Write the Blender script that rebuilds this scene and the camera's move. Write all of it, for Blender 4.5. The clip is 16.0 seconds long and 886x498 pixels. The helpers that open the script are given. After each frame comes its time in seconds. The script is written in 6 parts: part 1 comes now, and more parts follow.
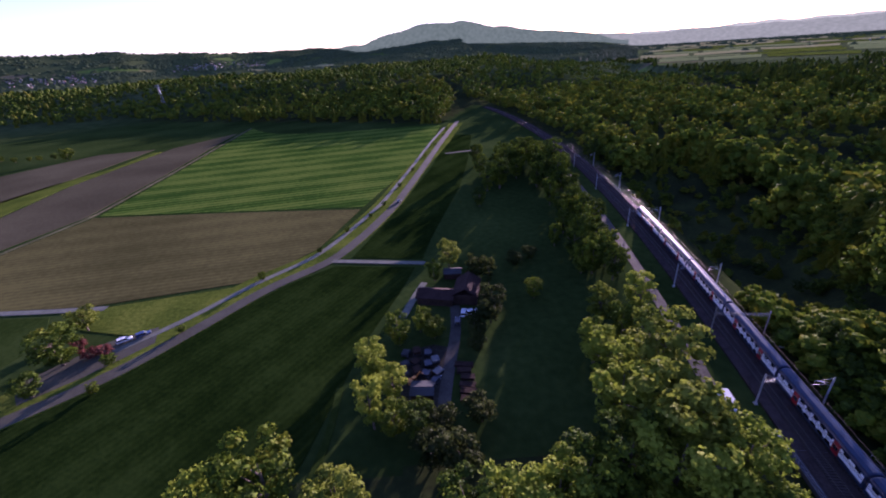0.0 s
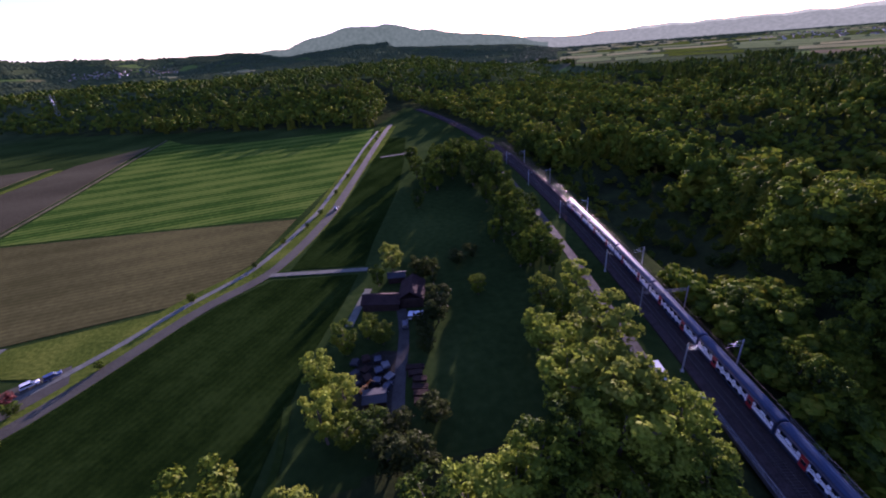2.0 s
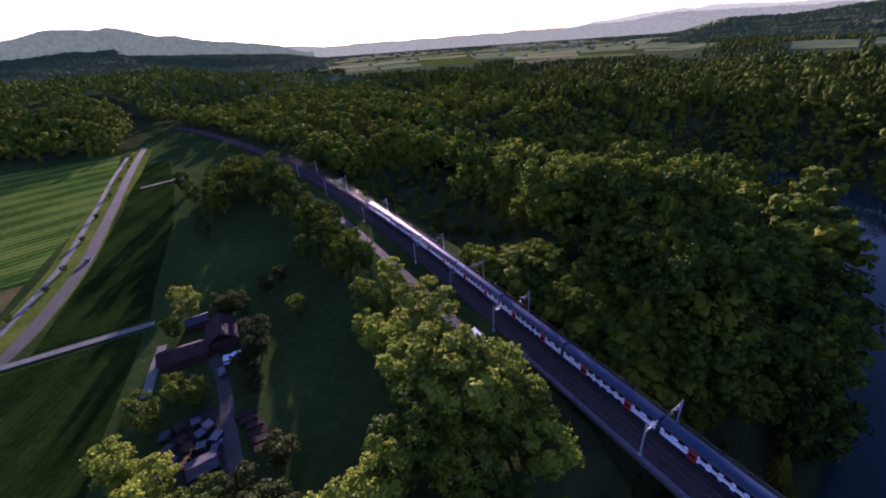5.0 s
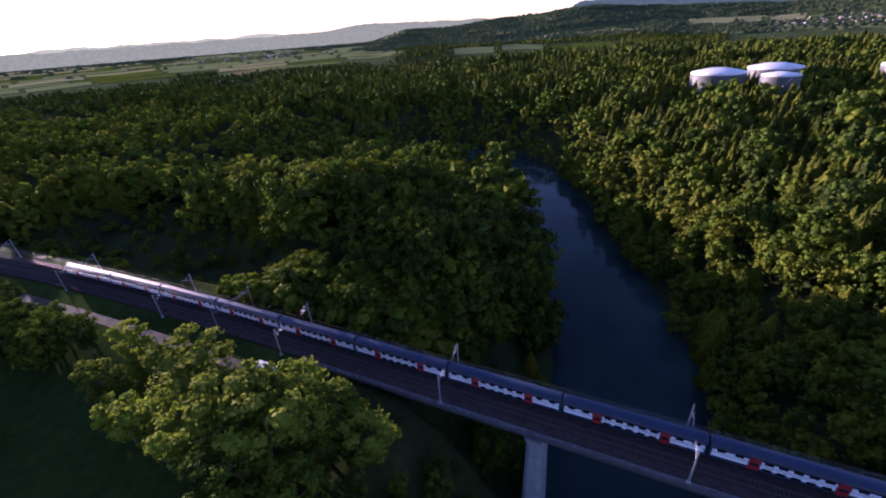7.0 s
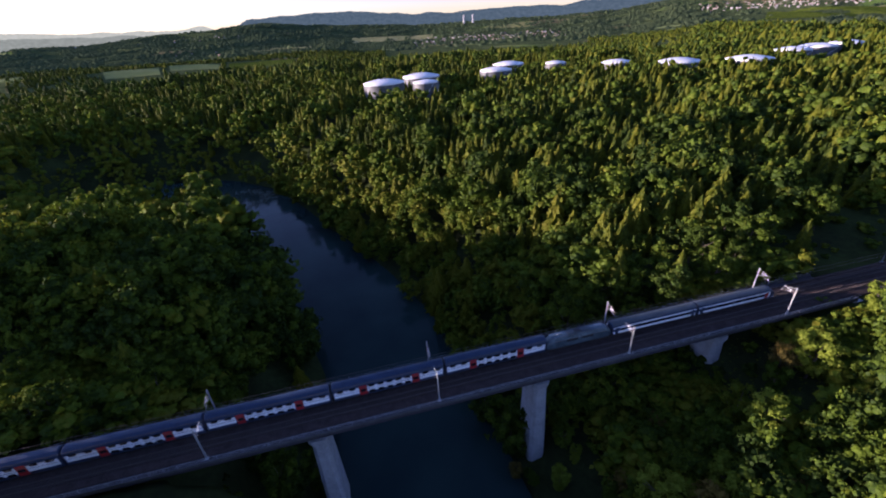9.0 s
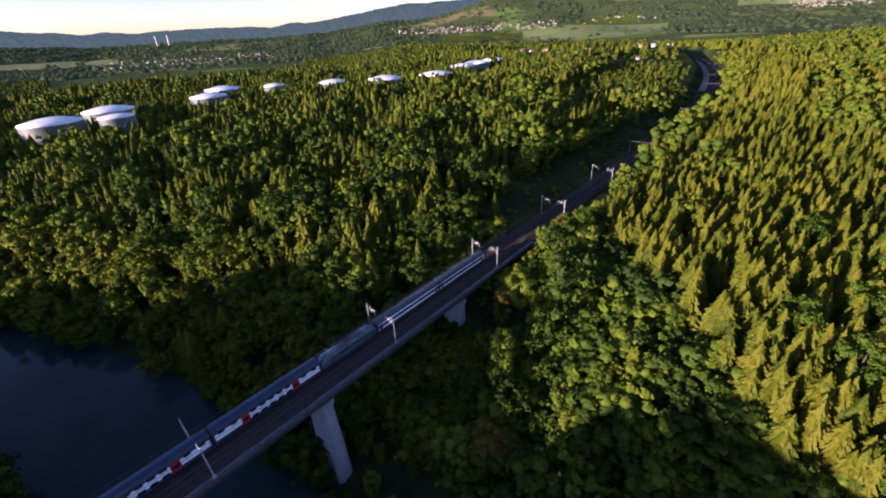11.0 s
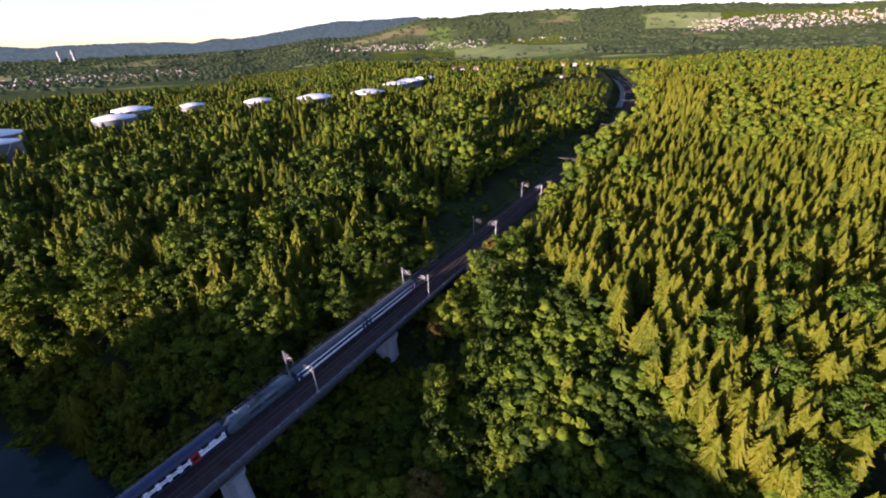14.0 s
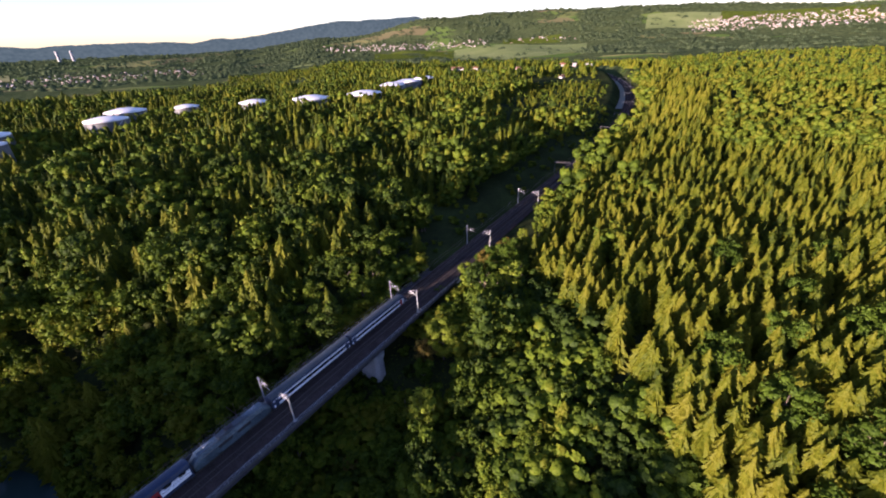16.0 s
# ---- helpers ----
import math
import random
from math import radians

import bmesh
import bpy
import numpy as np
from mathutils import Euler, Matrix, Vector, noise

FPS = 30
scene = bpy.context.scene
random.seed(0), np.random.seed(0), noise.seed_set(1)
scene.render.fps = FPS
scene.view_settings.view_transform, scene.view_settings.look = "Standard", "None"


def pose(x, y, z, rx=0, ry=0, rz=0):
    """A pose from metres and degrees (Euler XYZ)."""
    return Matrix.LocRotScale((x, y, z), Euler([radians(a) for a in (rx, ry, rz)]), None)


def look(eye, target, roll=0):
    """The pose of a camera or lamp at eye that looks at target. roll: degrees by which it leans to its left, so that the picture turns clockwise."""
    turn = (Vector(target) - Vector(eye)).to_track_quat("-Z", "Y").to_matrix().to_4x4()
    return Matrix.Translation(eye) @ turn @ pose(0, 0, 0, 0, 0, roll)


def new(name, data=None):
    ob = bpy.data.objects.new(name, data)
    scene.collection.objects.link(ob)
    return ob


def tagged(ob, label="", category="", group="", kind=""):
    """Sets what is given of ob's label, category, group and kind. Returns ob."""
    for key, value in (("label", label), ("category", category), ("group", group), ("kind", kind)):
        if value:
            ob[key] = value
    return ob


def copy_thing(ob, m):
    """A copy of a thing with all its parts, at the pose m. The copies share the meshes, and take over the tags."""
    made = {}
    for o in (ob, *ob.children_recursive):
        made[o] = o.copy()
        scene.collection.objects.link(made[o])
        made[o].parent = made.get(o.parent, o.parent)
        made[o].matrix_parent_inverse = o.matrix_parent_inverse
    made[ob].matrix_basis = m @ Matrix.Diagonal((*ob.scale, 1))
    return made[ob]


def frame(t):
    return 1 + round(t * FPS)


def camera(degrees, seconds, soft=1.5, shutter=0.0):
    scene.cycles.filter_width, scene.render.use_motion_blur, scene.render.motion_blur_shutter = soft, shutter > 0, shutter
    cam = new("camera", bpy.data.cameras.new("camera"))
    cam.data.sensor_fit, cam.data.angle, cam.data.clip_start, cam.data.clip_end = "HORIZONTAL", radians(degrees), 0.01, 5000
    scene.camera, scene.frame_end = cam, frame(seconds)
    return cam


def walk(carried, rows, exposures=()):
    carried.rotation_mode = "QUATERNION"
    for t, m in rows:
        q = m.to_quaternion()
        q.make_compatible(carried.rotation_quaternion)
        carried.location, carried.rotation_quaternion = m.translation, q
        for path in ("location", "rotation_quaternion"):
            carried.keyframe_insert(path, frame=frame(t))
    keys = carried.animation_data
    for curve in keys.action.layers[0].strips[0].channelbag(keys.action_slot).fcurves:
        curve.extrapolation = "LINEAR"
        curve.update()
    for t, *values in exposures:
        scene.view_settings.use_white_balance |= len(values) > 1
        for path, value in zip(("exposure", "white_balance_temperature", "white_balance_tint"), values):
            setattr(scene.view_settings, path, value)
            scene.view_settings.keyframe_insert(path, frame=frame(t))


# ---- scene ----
# camera and its walk
cam = camera(95.0, 16.0, soft=2.0)
PATH = [
    (0.0, (-0.02, -0.00, 74.93), (-0.02, 90.12, 31.59), -4.18),
    (0.5, (0.03, -0.04, 74.99), (1.21, 90.03, 31.57), -3.99),
    (1.0, (0.19, -0.10, 74.96), (3.95, 89.84, 31.42), -4.10),
    (1.5, (0.30, -0.19, 74.89), (8.82, 89.40, 31.28), -4.55),
    (2.0, (0.42, -0.25, 74.82), (14.25, 88.60, 31.07), -4.85),
    (2.5, (0.59, -0.24, 74.79), (19.81, 87.53, 30.90), -5.01),
    (3.0, (0.75, -0.17, 74.84), (26.17, 85.87, 30.67), -5.17),
    (3.2, (0.82, -0.12, 74.89), (28.62, 85.15, 30.66), -5.11),
    (3.5, (0.79, -0.12, 74.93), (32.34, 83.76, 30.55), -5.09),
    (3.8, (0.58, -0.20, 74.96), (36.14, 81.97, 30.44), -4.96),
    (4.1, (0.23, -0.35, 74.98), (40.15, 79.71, 30.31), -4.77),
    (4.4, (-0.17, -0.55, 74.99), (44.46, 76.89, 30.15), -4.54),
    (4.7, (-0.57, -0.79, 75.00), (49.13, 73.39, 29.97), -4.33),
    (5.0, (-0.89, -1.03, 75.01), (54.20, 69.08, 29.74), -4.18),
    (5.3, (-1.07, -1.27, 75.02), (59.66, 63.82, 29.45), -4.12),
    (5.5, (-1.04, -1.39, 75.04), (63.04, 60.25, 29.28), -4.16),
    (6.0, (-1.24, -1.79, 75.04), (71.30, 49.14, 28.73), -4.14),
    (6.5, (-1.75, -2.44, 75.04), (77.70, 36.18, 28.19), -4.17),
    (7.0, (-2.73, -3.45, 75.08), (81.94, 20.77, 27.70), -4.33),
    (7.5, (-4.31, -4.70, 75.14), (82.97, 5.46, 27.39), -4.12),
    (8.0, (-6.50, -6.00, 75.26), (81.08, -11.41, 27.30), -3.83),
    (8.5, (-8.83, -7.18, 75.42), (76.70, -26.58, 27.36), -3.71),
    (9.0, (-10.91, -8.32, 75.49), (69.60, -42.91, 27.31), -3.83),
    (9.5, (-12.81, -9.55, 75.53), (61.27, -56.51, 27.50), -3.56),
    (10.0, (-14.79, -10.98, 75.68), (50.26, -69.85, 27.70), -3.55),
    (10.2, (-15.62, -11.59, 75.75), (45.37, -74.69, 27.83), -3.49),
    (10.5, (-16.64, -12.37, 75.83), (38.25, -80.91, 27.99), -3.46),
    (10.8, (-17.32, -13.00, 75.87), (32.21, -85.64, 28.22), -3.43),
    (11.1, (-17.76, -13.58, 75.90), (27.32, -89.22, 28.50), -3.38),
    (11.4, (-18.02, -14.17, 75.93), (23.57, -91.96, 28.83), -3.33),
    (11.7, (-18.18, -14.84, 75.97), (20.89, -94.13, 29.20), -3.27),
    (12.0, (-18.32, -15.68, 76.04), (19.19, -95.90, 29.60), -3.19),
    (12.3, (-18.52, -16.75, 76.15), (18.34, -97.46, 30.02), -3.11),
    (12.5, (-18.74, -17.55, 76.24), (17.99, -98.51, 30.44), -3.00),
    (13.0, (-19.12, -19.58, 76.45), (17.21, -100.95, 31.08), -2.90),
    (13.5, (-19.28, -21.55, 76.64), (16.52, -103.29, 31.51), -2.76),
    (14.0, (-19.33, -23.52, 76.87), (15.86, -105.59, 31.85), -2.69),
    (14.5, (-19.40, -25.54, 77.14), (15.56, -107.70, 32.10), -2.78),
    (15.0, (-19.48, -27.77, 77.35), (15.59, -109.86, 32.29), -2.72),
    (15.5, (-19.49, -30.07, 77.48), (15.67, -112.13, 32.43), -2.68),
    (16.0, (-19.46, -32.38, 77.57), (15.76, -114.41, 32.52), -2.73),
]
EXPOSURE = [(0.0, 1.98, 5150, 78), (3.0, 1.98, 5150, 78), (5.5, 2.08, 5200, 78), (7.0, 1.95, 5250, 68), (8.5, 1.86, 5250, 58), (10.0, 1.82, 5300, 52), (12.5, 2.13, 5620, 54), (16.0, 2.13, 5620, 54)]
walk(cam, [(t, look(eye, target, roll)) for t, eye, target, roll in PATH], EXPOSURE)

# world, sun
SUN_AZ, SUN_EL = radians(27.5), radians(7.2)
world = bpy.data.worlds.new("sky")
scene.world = world
world.use_nodes = True
wn, wl = world.node_tree.nodes, world.node_tree.links
wn.clear()
sky = wn.new("ShaderNodeTexSky")
sky.sky_type, sky.sun_disc = "NISHITA", False
sky.sun_elevation, sky.sun_rotation = SUN_EL, SUN_AZ
sky.air_density, sky.dust_density, sky.ozone_density = 1.0, 0.3, 1.8
bg = wn.new("ShaderNodeBackground")
bg.inputs["Strength"].default_value = 0.088
out = wn.new("ShaderNodeOutputWorld")
wl.new(sky.outputs["Color"], bg.inputs["Color"])
wl.new(bg.outputs["Background"], out.inputs["Surface"])
to_sun = Vector((math.sin(SUN_AZ) * math.cos(SUN_EL), math.cos(SUN_AZ) * math.cos(SUN_EL), math.sin(SUN_EL)))
sun = new("sun", bpy.data.lights.new("sun", "SUN"))
sun.data.energy, sun.data.angle, sun.data.color = 5.0, radians(0.6), (1.0, 0.84, 0.51)
sun.matrix_world = look(to_sun * 500, (0, 0, 0))


# ---- materials ----
def mat(name, colour, rough=0.8, metal=0.0, vary=0.15, scale=1.0, bump=0.0, bump_scale=8.0, spec=0.3):
    """A surface with two scales of colour variation, roughness and relief."""
    m = bpy.data.materials.new(name)
    m.use_nodes = True
    n, l = m.node_tree.nodes, m.node_tree.links
    b = n["Principled BSDF"]
    geo = n.new("ShaderNodeNewGeometry")
    n1, n2 = n.new("ShaderNodeTexNoise"), n.new("ShaderNodeTexNoise")
    n1.inputs["Scale"].default_value, n2.inputs["Scale"].default_value = scale, scale * 9
    n1.inputs["Detail"].default_value, n2.inputs["Detail"].default_value = 4, 3
    l.new(geo.outputs["Position"], n1.inputs["Vector"]), l.new(geo.outputs["Position"], n2.inputs["Vector"])
    add = n.new("ShaderNodeMath")
    add.operation = "ADD"
    l.new(n1.outputs["Fac"], add.inputs[0]), l.new(n2.outputs["Fac"], add.inputs[1])
    ramp = n.new("ShaderNodeValToRGB")
    ramp.color_ramp.elements[0].position, ramp.color_ramp.elements[1].position = 0.6, 1.0
    lo, hi = [c * (1 - vary) for c in colour], [min(1, c * (1 + vary)) for c in colour]
    ramp.color_ramp.elements[0].color, ramp.color_ramp.elements[1].color = (*lo, 1), (*hi, 1)
    half = n.new("ShaderNodeMath")
    half.operation = "MULTIPLY"
    half.inputs[1].default_value = 0.8
    l.new(add.outputs[0], half.inputs[0]), l.new(half.outputs[0], ramp.inputs["Fac"])
    l.new(ramp.outputs["Color"], b.inputs["Base Color"])
    b.inputs["Roughness"].default_value, b.inputs["Metallic"].default_value = rough, metal
    b.inputs["Specular IOR Level"].default_value = spec
    if bump:
        n3, bp = n.new("ShaderNodeTexNoise"), n.new("ShaderNodeBump")
        n3.inputs["Scale"].default_value, n3.inputs["Detail"].default_value = bump_scale, 5
        l.new(geo.outputs["Position"], n3.inputs["Vector"])
        bp.inputs["Strength"].default_value, bp.inputs["Distance"].default_value = min(1, bump * 4), bump
        l.new(n3.outputs["Fac"], bp.inputs["Height"]), l.new(bp.outputs["Normal"], b.inputs["Normal"])
    return m


def leaf_mat(name, stops, through_share=0.35, scale=0.085):
    """Foliage: tint changes from tree to tree and from leaf clump to leaf clump; part of the light passes through."""
    m = bpy.data.materials.new(name)
    m.use_nodes = True
    n, l = m.node_tree.nodes, m.node_tree.links
    n.clear()
    geo, info = n.new("ShaderNodeNewGeometry"), n.new("ShaderNodeObjectInfo")
    big = n.new("ShaderNodeTexNoise")
    big.inputs["Scale"].default_value, big.inputs["Detail"].default_value = scale, 2
    l.new(geo.outputs["Position"], big.inputs["Vector"])
    m1, m2, m3 = (n.new("ShaderNodeMath") for _ in range(3))
    m1.operation = m2.operation = m3.operation = "MULTIPLY_ADD"
    m1.inputs[1].default_value, m1.inputs[2].default_value = 2.0, -0.95
    l.new(big.outputs["Fac"], m1.inputs[0])
    m2.inputs[1].default_value = 0.42
    l.new(geo.outputs["Random Per Island"], m2.inputs[0]), l.new(m1.outputs[0], m2.inputs[2])
    m3.inputs[1].default_value = 0.3
    l.new(info.outputs["Random"], m3.inputs[0]), l.new(m2.outputs[0], m3.inputs[2])
    # tree_tint: random tone per tree, plus shade and sun painted in by place
    own, m4 = n.new("ShaderNodeAttribute"), n.new("ShaderNodeMath")
    own.attribute_name = "tree_tint"
    m4.operation = "MULTIPLY_ADD"
    m4.inputs[1].default_value = 0.55
    l.new(own.outputs["Fac"], m4.inputs[0]), l.new(m3.outputs[0], m4.inputs[2])
    speck, m5 = n.new("ShaderNodeTexNoise"), n.new("ShaderNodeMath")
    speck.inputs["Scale"].default_value, speck.inputs["Detail"].default_value = 1.9, 4
    l.new(geo.outputs["Position"], speck.inputs["Vector"])
    m5.operation = "MULTIPLY_ADD"
    m5.inputs[1].default_value = 1.1
    l.new(speck.outputs["Fac"], m5.inputs[0])
    shift = n.new("ShaderNodeMath")
    shift.operation = "SUBTRACT"
    shift.inputs[1].default_value = 0.55
    l.new(m4.outputs[0], shift.inputs[0]), l.new(shift.outputs[0], m5.inputs[2])
    m3 = m5
    ramp = n.new("ShaderNodeValToRGB")
    e = ramp.color_ramp.elements
    e[0].position, e[1].position = 0.0, 1.0
    e[0].color, e[1].color = (*stops[0], 1), (*stops[-1], 1)
    for i, c in enumerate(stops[1:-1]):
        e.new((i + 1) / (len(stops) - 1)).color = (*c, 1)
    l.new(m3.outputs[0], ramp.inputs["Fac"])
    dif, tra, gls = n.new("ShaderNodeBsdfDiffuse"), n.new("ShaderNodeBsdfTranslucent"), n.new("ShaderNodeBsdfGlossy")
    l.new(ramp.outputs["Color"], dif.inputs["Color"]), l.new(ramp.outputs["Color"], tra.inputs["Color"])
    gls.inputs["Roughness"].default_value = 0.5
    gls.inputs["Color"].default_value = (0.9, 0.9, 0.9, 1)
    tuft, bp = n.new("ShaderNodeTexNoise"), n.new("ShaderNodeBump")
    tuft.inputs["Scale"].default_value, tuft.inputs["Detail"].default_value = 1.4, 3
    l.new(geo.outputs["Position"], tuft.inputs["Vector"])
    bp.inputs["Strength"].default_value, bp.inputs["Distance"].default_value = 0.8, 0.5
    l.new(tuft.outputs["Fac"], bp.inputs["Height"])
    for b in (dif, tra, gls):
        l.new(bp.outputs["Normal"], b.inputs["Normal"])
    mix, mix2 = n.new("ShaderNodeMixShader"), n.new("ShaderNodeMixShader")
    mix.inputs[0].default_value, mix2.inputs[0].default_value = through_share, 0.004
    l.new(dif.outputs[0], mix.inputs[1]), l.new(tra.outputs[0], mix.inputs[2])
    l.new(mix.outputs[0], mix2.inputs[1]), l.new(gls.outputs[0], mix2.inputs[2])
    o = n.new("ShaderNodeOutputMaterial")
    l.new(mix2.outputs[0], o.inputs["Surface"])
    return m


def ground_mat(name, a, b_, c, scale=0.02, fine=0.5, row=None, row_angle=0.0, bump=0.25):
    """Grown or ploughed ground: three tints in broad patches, fine tufts, and drilled rows where it is sown."""
    m = bpy.data.materials.new(name)
    m.use_nodes = True
    n, l = m.node_tree.nodes, m.node_tree.links
    bs = n["Principled BSDF"]
    geo = n.new("ShaderNodeNewGeometry")
    broad, tuft = n.new("ShaderNodeTexNoise"), n.new("ShaderNodeTexNoise")
    broad.inputs["Scale"].default_value, broad.inputs["Detail"].default_value = scale, 6
    tuft.inputs["Scale"].default_value, tuft.inputs["Detail"].default_value = fine, 5
    l.new(geo.outputs["Position"], broad.inputs["Vector"]), l.new(geo.outputs["Position"], tuft.inputs["Vector"])
    ramp = n.new("ShaderNodeValToRGB")
    e = ramp.color_ramp.elements
    e[0].position, e[1].position = 0.3, 0.7
    e[0].color, e[1].color = (*a, 1), (*c, 1)
    e.new(0.5).color = (*b_, 1)
    fac = n.new("ShaderNodeMath")
    fac.operation = "MULTIPLY_ADD"
    fac.inputs[1].default_value = 0.55
    l.new(tuft.outputs["Fac"], fac.inputs[0])
    sub = n.new("ShaderNodeMath")
    sub.operation = "MULTIPLY_ADD"
    sub.inputs[1].default_value, sub.inputs[2].default_value = 0.9, -0.22 - sum(a[1] for a in row or ()) / 2
    l.new(broad.outputs["Fac"], sub.inputs[0]), l.new(sub.outputs[0], fac.inputs[2])
    last = fac
    if row:
        mp = n.new("ShaderNodeMapping")
        mp.inputs["Rotation"].default_value = (0, 0, radians(row_angle))
        l.new(geo.outputs["Position"], mp.inputs["Vector"])
        for period, amount in row:
            wv = n.new("ShaderNodeTexWave")
            wv.inputs["Scale"].default_value = 0.314 / period
            wv.inputs["Distortion"].default_value, wv.inputs["Detail"].default_value = 0.6, 2
            wv.inputs["Detail Scale"].default_value = 0.3
            l.new(mp.outputs[0], wv.inputs["Vector"])
            ad = n.new("ShaderNodeMath")
            ad.operation = "MULTIPLY_ADD"
            ad.inputs[1].default_value = amount
            l.new(wv.outputs["Fac"], ad.inputs[0]), l.new(last.outputs[0], ad.inputs[2])
            last = ad
    l.new(last.outputs[0], ramp.inputs["Fac"]), l.new(ramp.outputs["Color"], bs.inputs["Base Color"])
    bs.inputs["Roughness"].default_value, bs.inputs["Specular IOR Level"].default_value = 0.95, 0.0
    bp = n.new("ShaderNodeBump")
    bp.inputs["Strength"].default_value, bp.inputs["Distance"].default_value = 0.7, bump
    l.new(last.outputs[0], bp.inputs["Height"]), l.new(bp.outputs["Normal"], bs.inputs["Normal"])
    return m


def country_mat():
    """Open country: meadow near by, a patchwork of woods, meadows and crops farther off."""
    m = ground_mat("country", (0.013, 0.025, 0.006), (0.021, 0.038, 0.009), (0.034, 0.054, 0.013), 0.015, 0.35)
    n, l = m.node_tree.nodes, m.node_tree.links
    bs = n["Principled BSDF"]
    near = bs.inputs["Base Color"].links[0].from_socket
    geo = n.new("ShaderNodeNewGeometry")
    vor = n.new("ShaderNodeTexVoronoi")
    vor.inputs["Scale"].default_value = 0.0035
    l.new(geo.outputs["Position"], vor.inputs["Vector"])
    split = n.new("ShaderNodeSeparateColor")
    l.new(vor.outputs["Color"], split.inputs[0])
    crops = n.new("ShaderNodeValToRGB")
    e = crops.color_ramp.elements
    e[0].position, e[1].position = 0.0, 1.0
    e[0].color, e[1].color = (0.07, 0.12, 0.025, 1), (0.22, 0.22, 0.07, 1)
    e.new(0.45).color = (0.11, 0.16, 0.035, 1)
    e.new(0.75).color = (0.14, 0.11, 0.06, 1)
    l.new(split.outputs[0], crops.inputs["Fac"])
    woods = n.new("ShaderNodeTexNoise")
    woods.inputs["Scale"].default_value, woods.inputs["Detail"].default_value = 0.0019, 5
    l.new(geo.outputs["Position"], woods.inputs["Vector"])
    edge = n.new("ShaderNodeValToRGB")
    edge.color_ramp.elements[0].position, edge.color_ramp.elements[1].position = 0.58, 0.60
    l.new(woods.outputs["Fac"], edge.inputs["Fac"])
    grain = n.new("ShaderNodeTexNoise")
    grain.inputs["Scale"].default_value, grain.inputs["Detail"].default_value = 0.06, 6
    l.new(geo.outputs["Position"], grain.inputs["Vector"])
    hazy_wood_tint = n.new("ShaderNodeValToRGB")
    hazy_wood_tint.color_ramp.elements[0].position, hazy_wood_tint.color_ramp.elements[1].position = 0.35, 0.65
    # far woods kept pale: air haze painted into their colour
    hazy_wood_tint.color_ramp.elements[0].color, hazy_wood_tint.color_ramp.elements[1].color = (0.030, 0.048, 0.018, 1), (0.075, 0.095, 0.036, 1)
    l.new(grain.outputs["Fac"], hazy_wood_tint.inputs["Fac"])
    far = n.new("ShaderNodeMixRGB")
    l.new(edge.outputs["Color"], far.inputs[0]), l.new(hazy_wood_tint.outputs["Color"], far.inputs[1]), l.new(crops.outputs["Color"], far.inputs[2])
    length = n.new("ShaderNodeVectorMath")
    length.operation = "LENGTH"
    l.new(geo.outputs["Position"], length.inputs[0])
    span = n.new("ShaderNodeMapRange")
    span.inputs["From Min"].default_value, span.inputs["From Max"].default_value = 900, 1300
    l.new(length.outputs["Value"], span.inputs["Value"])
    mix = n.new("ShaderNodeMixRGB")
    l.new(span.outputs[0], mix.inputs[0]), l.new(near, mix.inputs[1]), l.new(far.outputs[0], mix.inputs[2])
    l.new(mix.outputs[0], bs.inputs["Base Color"])
    return m


